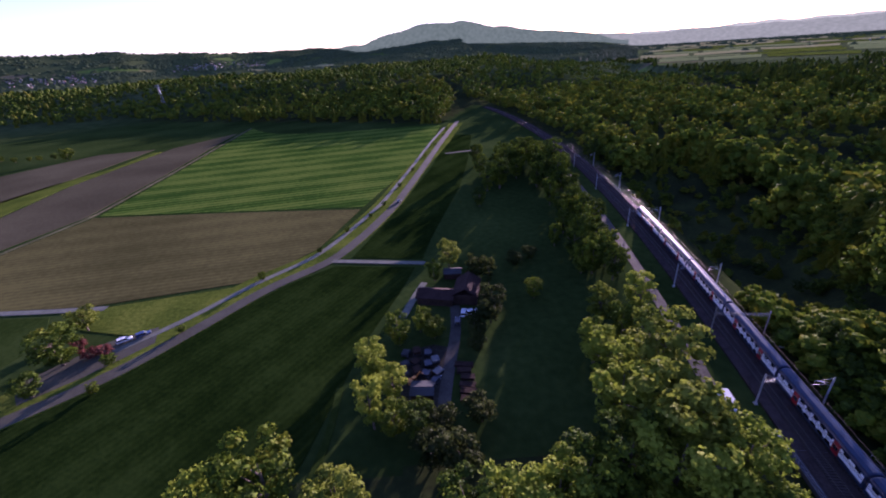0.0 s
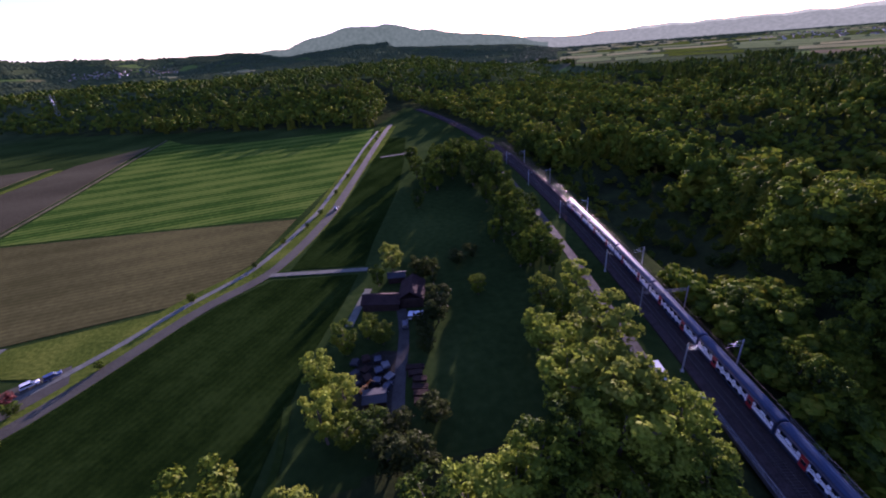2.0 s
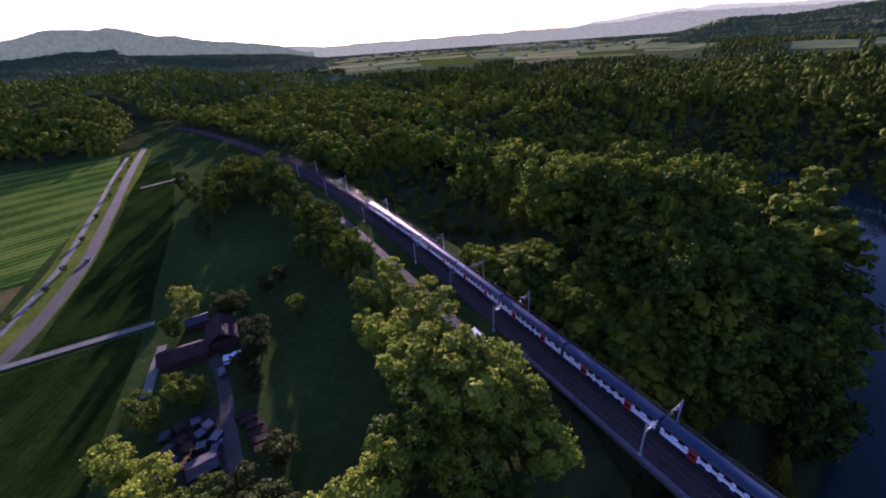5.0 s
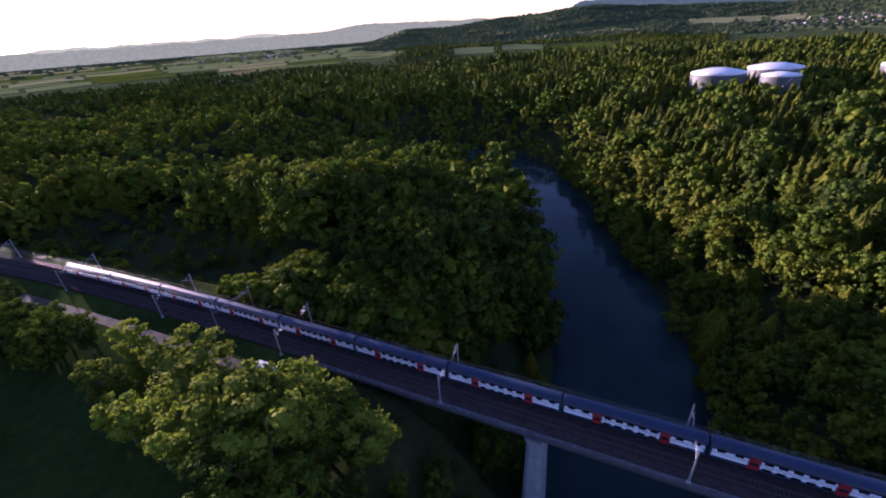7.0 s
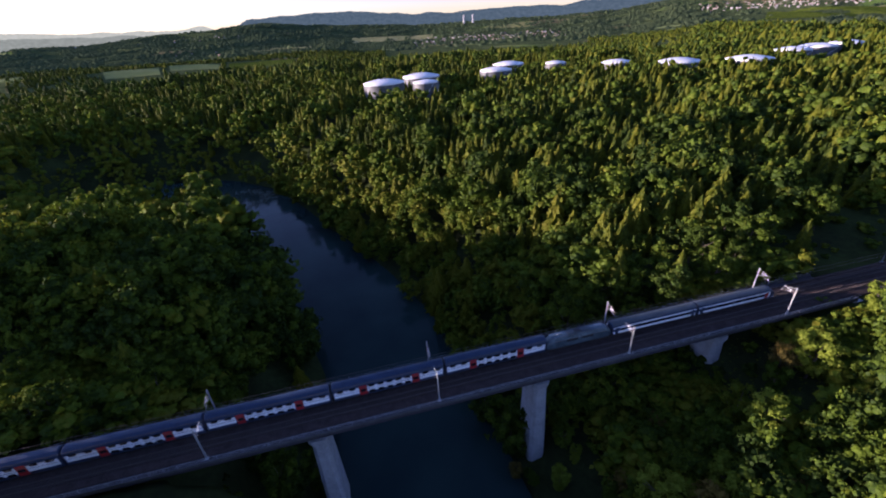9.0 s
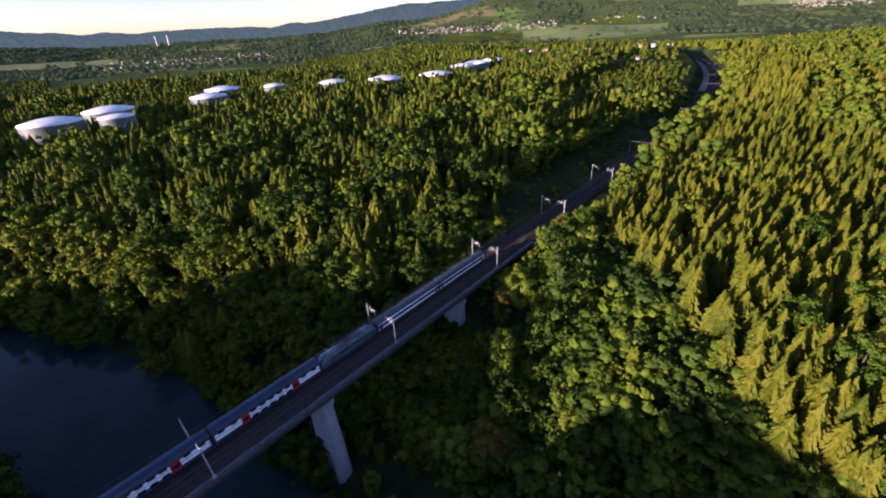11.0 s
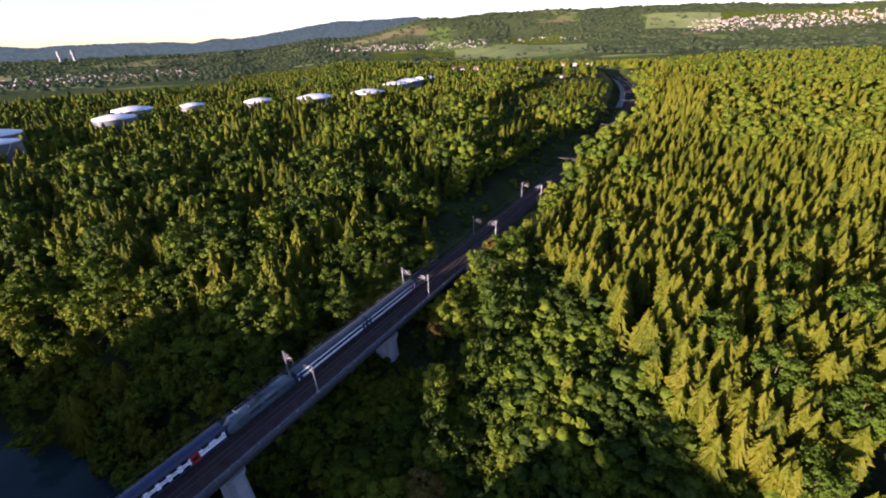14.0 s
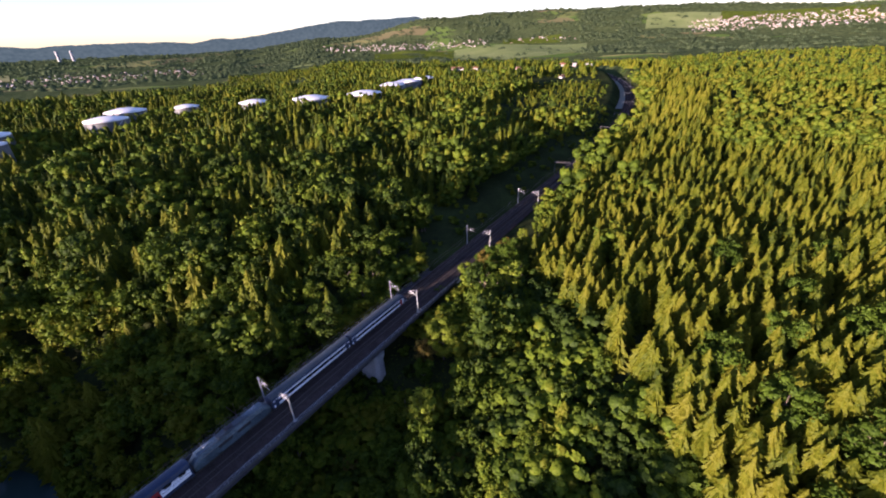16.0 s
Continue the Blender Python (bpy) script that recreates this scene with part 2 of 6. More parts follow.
M = {
    "parapet": mat("dark_edge_concrete", (0.06, 0.06, 0.06), 0.9, vary=0.3, scale=0.4, bump=0.02, bump_scale=6),
    "country": country_mat(),
    "meadow": ground_mat("meadow_grass", (0.011, 0.022, 0.004), (0.018, 0.033, 0.006), (0.028, 0.047, 0.010), 0.03, 0.6),
    "rough": ground_mat("rough_grass", (0.036, 0.058, 0.008), (0.062, 0.086, 0.011), (0.10, 0.122, 0.017), 0.05, 0.7, bump=0.4),
    "wheat": ground_mat("green_wheat", (0.005, 0.012, 0.002), (0.0085, 0.018, 0.003), (0.014, 0.027, 0.005), 0.03, 0.5, [(2.1, 0.10), (14, 0.16)], 33),
    # mown rows; the broad bands also paint in streaks of tree shadow
    "barley": ground_mat("light_green_crop", (0.020, 0.050, 0.007), (0.042, 0.084, 0.011), (0.085, 0.124, 0.018), 0.02, 0.4, [(5.5, 0.30), (24, 0.30)], 80),
    "soil": ground_mat("brown_stubble", (0.048, 0.047, 0.015), (0.067, 0.064, 0.021), (0.092, 0.087, 0.027), 0.012, 0.5, [(3.0, 0.16), (19, 0.12)], 82, 0.15),
    "soil2": ground_mat("ploughed_soil", (0.046, 0.042, 0.023), (0.064, 0.059, 0.032), (0.082, 0.076, 0.041), 0.015, 0.6, [(3.0, 0.08)], 12, 0.2),
    "forest_floor": ground_mat("forest_floor", (0.016, 0.020, 0.009), (0.024, 0.032, 0.011), (0.034, 0.048, 0.014), 0.05, 0.6),
    "asphalt": mat("asphalt", (0.062, 0.061, 0.043), 0.8, vary=0.18, scale=0.15, bump=0.01, bump_scale=20, spec=0.05),
    "field_track": ground_mat("worn_grass_track", (0.055, 0.058, 0.026), (0.085, 0.085, 0.042), (0.12, 0.115, 0.06), 0.06, 0.8),
    "gravel": mat("pale_gravel", (0.115, 0.122, 0.094), 0.9, vary=0.2, scale=0.4, bump=0.02, bump_scale=12, spec=0.05),
    "yard_gravel": mat("grey_gravel", (0.058, 0.056, 0.046), 0.9, vary=0.3, scale=0.3, bump=0.02, bump_scale=12, spec=0.05),
    "earth": ground_mat("bare_earth", (0.022, 0.020, 0.014), (0.034, 0.032, 0.024), (0.05, 0.05, 0.04), 0.12, 1.2),
    "ballast": mat("brown_ballast", (0.044, 0.034, 0.030), 0.95, vary=0.3, scale=0.5, bump=0.06, bump_scale=9, spec=0.0),
    "station_ballast": mat("rusty_station_ballast", (0.16, 0.12, 0.095), 0.95, vary=0.3, scale=0.06, spec=0.0),
    "sleeper": mat("weathered_sleeper", (0.06, 0.05, 0.044), 0.9, vary=0.2, scale=1.5, spec=0.0),
    "rail": mat("rusty_rail", (0.10, 0.08, 0.065), 0.7, 0.4, vary=0.2, scale=2),
    "concrete": mat("grey_concrete", (0.27, 0.275, 0.275), 0.85, vary=0.22, scale=0.35, bump=0.02, bump_scale=6),
    "deck": mat("dark_concrete", (0.05, 0.049, 0.053), 0.9, vary=0.25, scale=0.3, bump=0.02, bump_scale=6, spec=0.05),
    "galv": mat("galvanised_steel", (0.36, 0.37, 0.37), 0.55, 0.5, vary=0.12, scale=2),
    # brownish portal steel, darkened to paint in the shade it stands in
    "shaded_steel": mat("steel_dark_for_shade", (0.15, 0.14, 0.13), 0.7, 0.2, vary=0.2, scale=2),
    # steel of the far portals, their shade painted in as a darker colour
    "shaded_far_steel": mat("far_steel_dark_for_shade", (0.07, 0.07, 0.07), 0.7, 0.2, vary=0.15, scale=2),
    "insul": mat("brown_insulator", (0.09, 0.05, 0.035), 0.4),
    "wire": mat("copper_wire", (0.12, 0.10, 0.08), 0.5, 0.6),
    "bark": mat("bark", (0.09, 0.07, 0.05), 0.95, vary=0.3, scale=1.5, bump=0.05, bump_scale=5),
    "leaf": leaf_mat("broad_leaf", [(0.021, 0.039, 0.0055), (0.035, 0.059, 0.0055), (0.056, 0.088, 0.0055), (0.080, 0.114, 0.006), (0.094, 0.102, 0.006)], 0.24),
    "leaf_pale": leaf_mat("pale_leaf", [(0.070, 0.100, 0.008), (0.120, 0.150, 0.013), (0.160, 0.190, 0.024)], 0.36),
    "leaf_yellow": leaf_mat("yellow_leaf", [(0.10, 0.145, 0.010), (0.155, 0.20, 0.013), (0.20, 0.235, 0.02)], 0.36),
    "leaf_dark": leaf_mat("dark_leaf", [(0.018, 0.028, 0.006), (0.03, 0.042, 0.008), (0.042, 0.055, 0.010)]),
    # far hill crowns: haze mixed into a paler, bluer leaf green
    "leaf_far_haze": leaf_mat("hazy_hill_leaf", [(0.044, 0.066, 0.026), (0.068, 0.094, 0.038), (0.088, 0.114, 0.048)], 0.2),
    "leaf_oak": leaf_mat("oak_leaf", [(0.028, 0.052, 0.004), (0.044, 0.075, 0.005), (0.058, 0.092, 0.006)], 0.16),
    "leaf_rust": leaf_mat("rust_leaf", [(0.060, 0.052, 0.011), (0.105, 0.078, 0.014), (0.140, 0.105, 0.018)], 0.2),
    "leaf_red": leaf_mat("red_leaf", [(0.07, 0.022, 0.02), (0.13, 0.045, 0.032)]),
    "needle": leaf_mat("spruce_needle", [(0.020, 0.034, 0.003), (0.040, 0.056, 0.003), (0.064, 0.078, 0.003), (0.084, 0.096, 0.0035), (0.100, 0.102, 0.005)], 0.28),
    "white": mat("white_paint", (0.75, 0.76, 0.77), 0.35, vary=0.05, scale=0.6),
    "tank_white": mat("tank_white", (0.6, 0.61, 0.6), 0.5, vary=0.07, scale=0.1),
    # tank wall grey, taken darker to paint in how little sun it gets
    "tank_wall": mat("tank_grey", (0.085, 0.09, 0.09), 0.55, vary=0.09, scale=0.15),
    "navy": mat("navy_paint", (0.018, 0.032, 0.062), 0.3, vary=0.2, scale=0.5),
    "roof_grey": mat("train_roof_grey", (0.042, 0.055, 0.062), 0.4, vary=0.2, scale=0.4),
    "black": mat("underframe_black", (0.025, 0.025, 0.028), 0.7, vary=0.3),
    "red": mat("signal_red", (0.30, 0.018, 0.018), 0.4, vary=0.1),
    "glass": mat("dark_window_glass", (0.015, 0.018, 0.022), 0.08, vary=0.1, spec=0.6),
    "loco": mat("loco_silver_blue", (0.065, 0.095, 0.11), 0.4, 0.2, vary=0.5, scale=0.35),
    "plaster": mat("pale_plaster", (0.24, 0.225, 0.195), 0.9, vary=0.08, scale=0.4),
    "tile_roof": mat("brown_roof_tile", (0.19, 0.085, 0.055), 0.85, vary=0.3, scale=0.5, bump=0.04, bump_scale=3),
    "dark_roof": mat("dark_red_roof", (0.034, 0.021, 0.018), 0.9, vary=0.3, scale=0.4, spec=0.05),
    "timber": mat("stacked_timber", (0.036, 0.023, 0.017), 0.9, vary=0.4, scale=0.8, spec=0.05),
    "tarp": mat("grey_sheet", (0.042, 0.045, 0.047), 0.75, vary=0.2, scale=0.5, spec=0.1),
    "orange": mat("machine_orange", (0.50, 0.20, 0.04), 0.5, vary=0.2),
    "tyre": mat("tyre_rubber", (0.02, 0.02, 0.02), 0.85),
    "car_white": mat("car_white", (0.6, 0.61, 0.62), 0.25, vary=0.03),
    "car_dark": mat("car_dark", (0.03, 0.035, 0.045), 0.25, vary=0.1),
    "car_blue": mat("car_blue", (0.04, 0.06, 0.13), 0.25, vary=0.1),
}


def water_mat():
    m = bpy.data.materials.new("river_water")
    m.use_nodes = True
    n, l = m.node_tree.nodes, m.node_tree.links
    b = n["Principled BSDF"]
    b.inputs["Base Color"].default_value = (0.018, 0.034, 0.040, 1)
    b.inputs["Roughness"].default_value, b.inputs["IOR"].default_value = 0.1, 1.33
    b.inputs["Specular IOR Level"].default_value = 0.1
    geo, nz, bp = n.new("ShaderNodeNewGeometry"), n.new("ShaderNodeTexNoise"), n.new("ShaderNodeBump")
    nz.inputs["Scale"].default_value, nz.inputs["Detail"].default_value = 0.5, 6
    l.new(geo.outputs["Position"], nz.inputs["Vector"])
    bp.inputs["Strength"].default_value, bp.inputs["Distance"].default_value = 0.12, 0.2
    l.new(nz.outputs["Fac"], bp.inputs["Height"]), l.new(bp.outputs["Normal"], b.inputs["Normal"])
    tint, ramp = n.new("ShaderNodeTexNoise"), n.new("ShaderNodeValToRGB")
    tint.inputs["Scale"].default_value, tint.inputs["Detail"].default_value = 0.03, 4
    l.new(geo.outputs["Position"], tint.inputs["Vector"])
    ramp.color_ramp.elements[0].position, ramp.color_ramp.elements[1].position = 0.35, 0.7
    ramp.color_ramp.elements[0].color, ramp.color_ramp.elements[1].color = (0.009, 0.021, 0.020, 1), (0.019, 0.038, 0.032, 1)
    l.new(tint.outputs["Fac"], ramp.inputs["Fac"]), l.new(ramp.outputs["Color"], b.inputs["Base Color"])
    return m


M["water"] = water_mat()


# ---- building helpers ----
def mesh_from(name, verts, faces, material, smooth=False):
    """One mesh object from numpy vertices (n, 3) and faces of one size (m, k)."""
    verts, faces = np.asarray(verts, np.float32), np.asarray(faces, np.int32)
    me = bpy.data.meshes.new(name)
    k = faces.shape[1]
    me.vertices.add(len(verts)), me.loops.add(faces.size), me.polygons.add(len(faces))
    me.vertices.foreach_set("co", verts.ravel())
    me.loops.foreach_set("vertex_index", faces.ravel())
    me.polygons.foreach_set("loop_start", np.arange(0, faces.size, k, dtype=np.int32))
    me.polygons.foreach_set("use_smooth", np.full(len(faces), smooth))
    me.materials.append(material)
    me.update(calc_edges=True)
    return new(name, me)


def part(name, bm, material, parent=None, label="", smooth=False):
    me = bpy.data.meshes.new(name)
    bmesh.ops.recalc_face_normals(bm, faces=bm.faces)
    for f in bm.faces:
        f.smooth = smooth
    bm.to_mesh(me)
    bm.free()
    me.materials.append(material)
    ob = new(name, me)
    ob.parent = parent
    return tagged(ob, label) if label else ob


def share(name, src, parent, m, label=""):
    """Another object on the same mesh, at the pose m under parent."""
    ob = new(name, src.data)
    ob.parent, ob.matrix_local = parent, m
    return tagged(ob, label) if label else ob


def thing(name, label, category, group="", m=None, kind=""):
    ob = tagged(new(name), label, category, group, kind)
    ob.empty_display_size = 0.5
    if m is not None:
        ob.matrix_world = m
    return ob


def box(bm, lo, hi, bevel=0.0):
    c, s = [(a + b) / 2 for a, b in zip(lo, hi)], [b - a for a, b in zip(lo, hi)]
    r = bmesh.ops.create_cube(bm, size=1.0, matrix=Matrix.Translation(c) @ Matrix.Diagonal((*s, 1)))
    if bevel:
        es = {e for v in r["verts"] for e in v.link_edges}
        bmesh.ops.bevel(bm, geom=list(es), offset=bevel, segments=1, affect="EDGES")
    return bm


def boxed(lo, hi, bevel=0.0):
    return box(bmesh.new(), lo, hi, bevel)


def rod(bm, a, b, r1, r2=None, seg=8):
    a, b = Vector(a), Vector(b)
    d = b - a
    m = Matrix.Translation((a + b) / 2) @ d.to_track_quat("Z", "Y").to_matrix().to_4x4()
    bmesh.ops.create_cone(bm, cap_ends=True, segments=seg, radius1=r1, radius2=r1 if r2 is None else r2, depth=d.length, matrix=m)
    return bm


def loft(sections, closed_ends=True):
    """A body from equal rings of points."""
    bm = bmesh.new()
    rings = [[bm.verts.new(p) for p in ring] for ring in sections]
    k = len(rings[0])
    for r0, r1 in zip(rings, rings[1:]):
        for i in range(k):
            bm.faces.new((r0[i], r0[(i + 1) % k], r1[(i + 1) % k], r1[i]))
    if closed_ends:
        bm.faces.new(rings[0]), bm.faces.new(rings[-1])
    return bm


# ---- the plan: railway line, river, ground ----
ORIGIN, ALONG, ACROSS = np.array([59.8, 17.8]), np.array([-0.1838, -0.983]), np.array([0.983, -0.1838])
BEND_AT, BEND_R = -60.0, 1550.0
TURN_AT, TURN_R = 350.0, 1950.0


def line(s, n):
    """Plan place at s metres along the railway (towards the south) and n metres across it (towards the east)."""
    if s < BEND_AT:
        a, r = (BEND_AT - s) / BEND_R, BEND_R - 5.5
        q = ORIGIN + ALONG * BEND_AT - ACROSS * r + (ACROSS * math.cos(a) - ALONG * math.sin(a)) * (r + n)
    elif s > TURN_AT:
        a, r = (s - TURN_AT) / TURN_R, TURN_R + 5.5
        q = ORIGIN + ALONG * TURN_AT + ACROSS * r + (ALONG * math.sin(a) - ACROSS * math.cos(a)) * (r - n)
    else:
        q = ORIGIN + ALONG * s + ACROSS * n
    return float(q[0]), float(q[1])


def line_turn(s):
    base = math.degrees(math.atan2(ALONG[1], ALONG[0]))
    return base + math.degrees(max(0.0, BEND_AT - s) / BEND_R + max(0.0, s - TURN_AT) / TURN_R)


def line_coords(x, y):
    """s and n of plan places (arrays)."""
    dx, dy = x - ORIGIN[0], y - ORIGIN[1]
    s, n = dx * ALONG[0] + dy * ALONG[1], dx * ACROSS[0] + dy * ACROSS[1]
    r = BEND_R - 5.5
    u, w = n + r, BEND_AT - s
    sb, nb = BEND_AT - np.arctan2(w, u) * BEND_R, np.hypot(u, w) - r
    r = TURN_R + 5.5
    u, w = r - n, s - TURN_AT
    st, nt = TURN_AT + np.arctan2(w, u) * TURN_R, r - np.hypot(u, w)
    return np.where(s < BEND_AT, sb, np.where(s > TURN_AT, st, s)), np.where(s < BEND_AT, nb, np.where(s > TURN_AT, nt, n))


RIVER = np.array([(-420, -10), (-160, -26), (-60, -24), (10, -20), (60, -26), (110, -33), (150, -29), (190, -22), (235, -10), (285, 0), (330, 12),
                  (372, 40), (398, 85), (405, 125)], float)
WATER_Z, HALF = -36.0, 20.0


def river_dist(x, y):
    """Distance to the river's middle line, and whether a place lies south of it."""
    best, side = np.full(np.shape(x), 1e9), np.zeros(np.shape(x))
    for (ax, ay), (bx, by) in zip(RIVER, RIVER[1:]):
        ux, uy = bx - ax, by - ay
        t = np.clip(((x - ax) * ux + (y - ay) * uy) / (ux * ux + uy * uy), 0, 1)
        px, py = x - ax - t * ux, y - ay - t * uy
        d, c = np.hypot(px, py), ux * py - uy * px
        hit = d < best
        best, side = np.where(hit, d, best), np.where(hit, c, side)
    return best, side < 0


def smooth01(t):
    t = np.clip(t, 0, 1)
    return t * t * (3 - 2 * t)


RIDGE_AZ = np.array([-60, -43, -38, -34, -31, -27, -22, -17, -11, -8, -5.5, -3.4, 0, 4, 6, 8, 12.5, 16, 20, 25, 30, 35, 40, 45, 50, 55, 60, 65, 70, 75, 80, 85, 90, 95, 100, 106, 112,
                     118, 124, 130, 136, 141, 145, 151, 158, 165, 172, 178, 184, 198.6, 215, 260, 300])
RIDGE_EL = np.array([2.0, 2.17, 2.23, 2.2, 1.8, 1.76, 1.56, 1.51, 1.37, 1.62, 2.36, 2.79, 3.32, 3.4, 3.02, 2.66, 1.94, 1.4, 1.0, 0.67, 0.66, 0.75, 0.8, 0.75, 0.8, 0.85, 1.0, 1.5, 1.6, 1.4, 1.2, 1.2, 1.5, 1.95, 2.1, 1.9, 1.3,
                     1.35, 1.45, 1.3, 1.65, 2.3, 2.87, 2.98, 3.2, 3.4, 3.35, 3.3, 3.1, 2.2, 2, 2, 2])


def wave(x, y, f, seed):
    return np.sin(x * f + seed) * np.cos(y * f * 1.13 - seed * 1.7) + 0.5 * np.sin(x * f * 2.3 + y * f * 1.9 + seed * 3)


def rough(x, y, size, seed):
    """Smooth irregular variation, about -1 to 1, with lumps of the given size in metres."""
    r = np.random.default_rng(seed)
    v = 0.0
    for _ in range(9):
        a, f, p = r.uniform(0, 6.283), r.uniform(0.6, 1.7) * 6.283 / (2 * size), r.uniform(0, 6.283)
        v = v + np.sin((x * math.cos(a) + y * math.sin(a)) * f + p)
    return v / 2.6


def height(x, y):
    """Ground height."""
    x, y = np.asarray(x, float), np.asarray(y, float)
    d, south = river_dist(x, y)
    s, n = line_coords(x, y)
    r = np.hypot(x, y)
    az = np.degrees(np.arctan2(x, y))
    plain = smooth01((az - 20) / 6) * smooth01((72 - az) / 6) * smooth01((r - 800) / 400)
    valley = smooth01((az - 100) / 6) * smooth01((142 - az) / 6) * smooth01((r - 950) / 400)
    rolling = smooth01((r - 450) / 900) * 7 * wave(x, y, 0.0042, 1.3) * (1 - plain) * (1 - valley)
    north_z = -3.2 + 7 * np.exp(-((x - 150) ** 2 + (y - 75) ** 2) / 65**2) + rolling
    north_z = north_z - 21 * smooth01((x - 165) / 60) * smooth01((330 - y) / 130) * smooth01((700 - x) / 200)
    # wooded hollow east of the line
    north_z = north_z - 11 * smooth01((n - 14) / 16) * smooth01((28 - 0.31 * s - n) / 22) * smooth01((-70 - s) / 16) * smooth01((s + 250) / 35)
    edge = np.interp(x, [-1500, -900, -669, -285, 8, 52, 90, 140], [900, 800, 890, 670, 518, 640, 700, 800])
    north_z = north_z + np.where(x < 300, 40 * smooth01((y - edge) / 420), 10 * smooth01((y - 500) / 600) * (1 - plain)) - 8 * plain * smooth01((1900 - r) / 400)
    south_z = -2 + 0.018 * np.clip(d - 60, 0, 600) + 1.5 * wave(x, y, 0.012, 4) + rolling - 17 * valley
    # spruce hill west of the line
    south_z = south_z + 20 * smooth01((s - 125) / 330) * smooth01((-12 - n) / 50) * (1 - 0.8 * smooth01((s - 520) / 220))
    plateau = np.where(south, south_z, north_z)
    width = np.where(south, np.where(n < 0, 94.0 + 36.0 * smooth01((n + 55) / 30), 92.0 + 38.0 * smooth01((40 - n) / 30)), np.where(n < 0, 40.0, 58.0))
    z = -38.5 + smooth01((d - HALF + 3) / width) ** 0.8 * (plateau + 38.5)
    # railway bed, in its cutting or on its bank, but not across the valley
    c = n - 5.5
    on = np.maximum(smooth01((-36 - s) / 8), smooth01((s - 170) / 8))
    west = np.where(s < 0, 19.0, 8.5)
    near = np.where(c < 0, smooth01((26 + west - 8.5 + c) / 17), smooth01((24 - c) / 15)) * on
    z = z * (1 - near) + -0.75 * near
    el = np.interp(np.where(az < -60, az + 360, az), RIDGE_AZ, RIDGE_EL)
    el = el * (1 - 0.6 * smooth01((az + 13) / 6) * smooth01((84 - az) / 8)) * (1 - 0.42 * smooth01((az - 92) / 8) * smooth01((156 - az) / 8))
    far = smooth01((r - 2100) / 2300) ** 1.6
    lump = smooth01((r - 1800) / 1500) * 14 * wave(x, y, 0.003, 2.1) * (1 - plain) * (1 - valley)
    flat = smooth01((az - 20) / 6) * smooth01((72 - az) / 6)
    return z + far * (4400 * np.tan(np.radians(el)) + 36) * (1 - 0.94 * flat) + lump * (1 - far)


def ground_sheet():
    u = np.sinh(6.0 * np.linspace(-1, 1, 301)) / math.sinh(6.0)
    xs, ys = 30 + 4850 * u, 10 + 4850 * u
    X, Y = np.meshgrid(xs, ys, indexing="ij")
    Z = height(X, Y)
    k = len(xs)
    i = (np.arange(k - 1)[:, None] * k + np.arange(k - 1)[None, :]).ravel()
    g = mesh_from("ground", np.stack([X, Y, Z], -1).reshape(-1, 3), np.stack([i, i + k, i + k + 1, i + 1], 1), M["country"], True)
    g.data.materials.append(M["forest_floor"])
    cx, cy = (X[:-1, :-1] + X[1:, 1:]).ravel() / 2, (Y[:-1, :-1] + Y[1:, 1:]).ravel() / 2
    d, south = river_dist(cx, cy)
    s, n = line_coords(cx, cy)
    woods = (np.hypot(cx, cy) < 1000) & (south | (n > 5) | (d < 78) | (cy > np.interp(cx, [-900, -669, -285, 8, 52, 90], [805, 895, 675, 522, 645, 705])))
    g.data.polygons.foreach_set("material_index", woods.astype(np.int32))
    return tagged(g, "green open country with meadows and wooded river banks", "ground", kind="structure")


ground_sheet()


def ribbon(name, pts, width, z, material, thick=0.12, follow=False, step=6.0):
    """A road, path or bed along a plan polyline, as a slab with sides."""
    pts = np.asarray(pts, float)
    seg = np.hypot(*np.diff(pts, axis=0).T)
    at = np.r_[0, np.cumsum(seg)]
    t = np.linspace(0, at[-1], max(2, int(at[-1] / step) + 1))
    p = np.stack([np.interp(t, at, pts[:, 0]), np.interp(t, at, pts[:, 1])], 1)
    for _ in range(3):
        p[1:-1] = (p[:-2] + 2 * p[1:-1] + p[2:]) / 4
    d = np.gradient(p, axis=0)
    d /= np.hypot(*d.T)[:, None]
    side = np.stack([-d[:, 1], d[:, 0]], 1) * width / 2
    zz = height(p[:, 0], p[:, 1]) + z if follow else np.full(len(p), float(z))
    left, right = p + side, p - side
    v = np.concatenate([np.c_[left, zz], np.c_[right, zz], np.c_[left, zz - thick], np.c_[right, zz - thick]])
    m, i = len(p), np.arange(len(p) - 1)
    f = np.concatenate([np.stack(q, 1) for q in ((i, i + m, i + m + 1, i + 1), (i, i + 1, i + 1 + 2 * m, i + 2 * m), (i + m, i + 3 * m, i + 3 * m + 1, i + m + 1))])
    return mesh_from(name, v, f, material)


def plot(name, pts, z, material, label):
    """A flat field: an outline filled, with a low rim."""
    bm = bmesh.new()
    f = bm.faces.new([bm.verts.new((x, y, z)) for x, y in pts])
    r = bmesh.ops.extrude_face_region(bm, geom=[f])
    for v in r["geom"]:
        if isinstance(v, bmesh.types.BMVert):
            v.co.z -= 0.25
    bmesh.ops.triangulate(bm, faces=bm.faces)
    return tagged(part(name, bm, material), label, "field", kind="structure")


# river
def river():
    p = RIVER
    w = ribbon("river", p, 2 * HALF + 14, WATER_Z, M["water"], 0.5, step=5)
    return tagged(w, "dark slow river between wooded banks", "river", kind="structure")


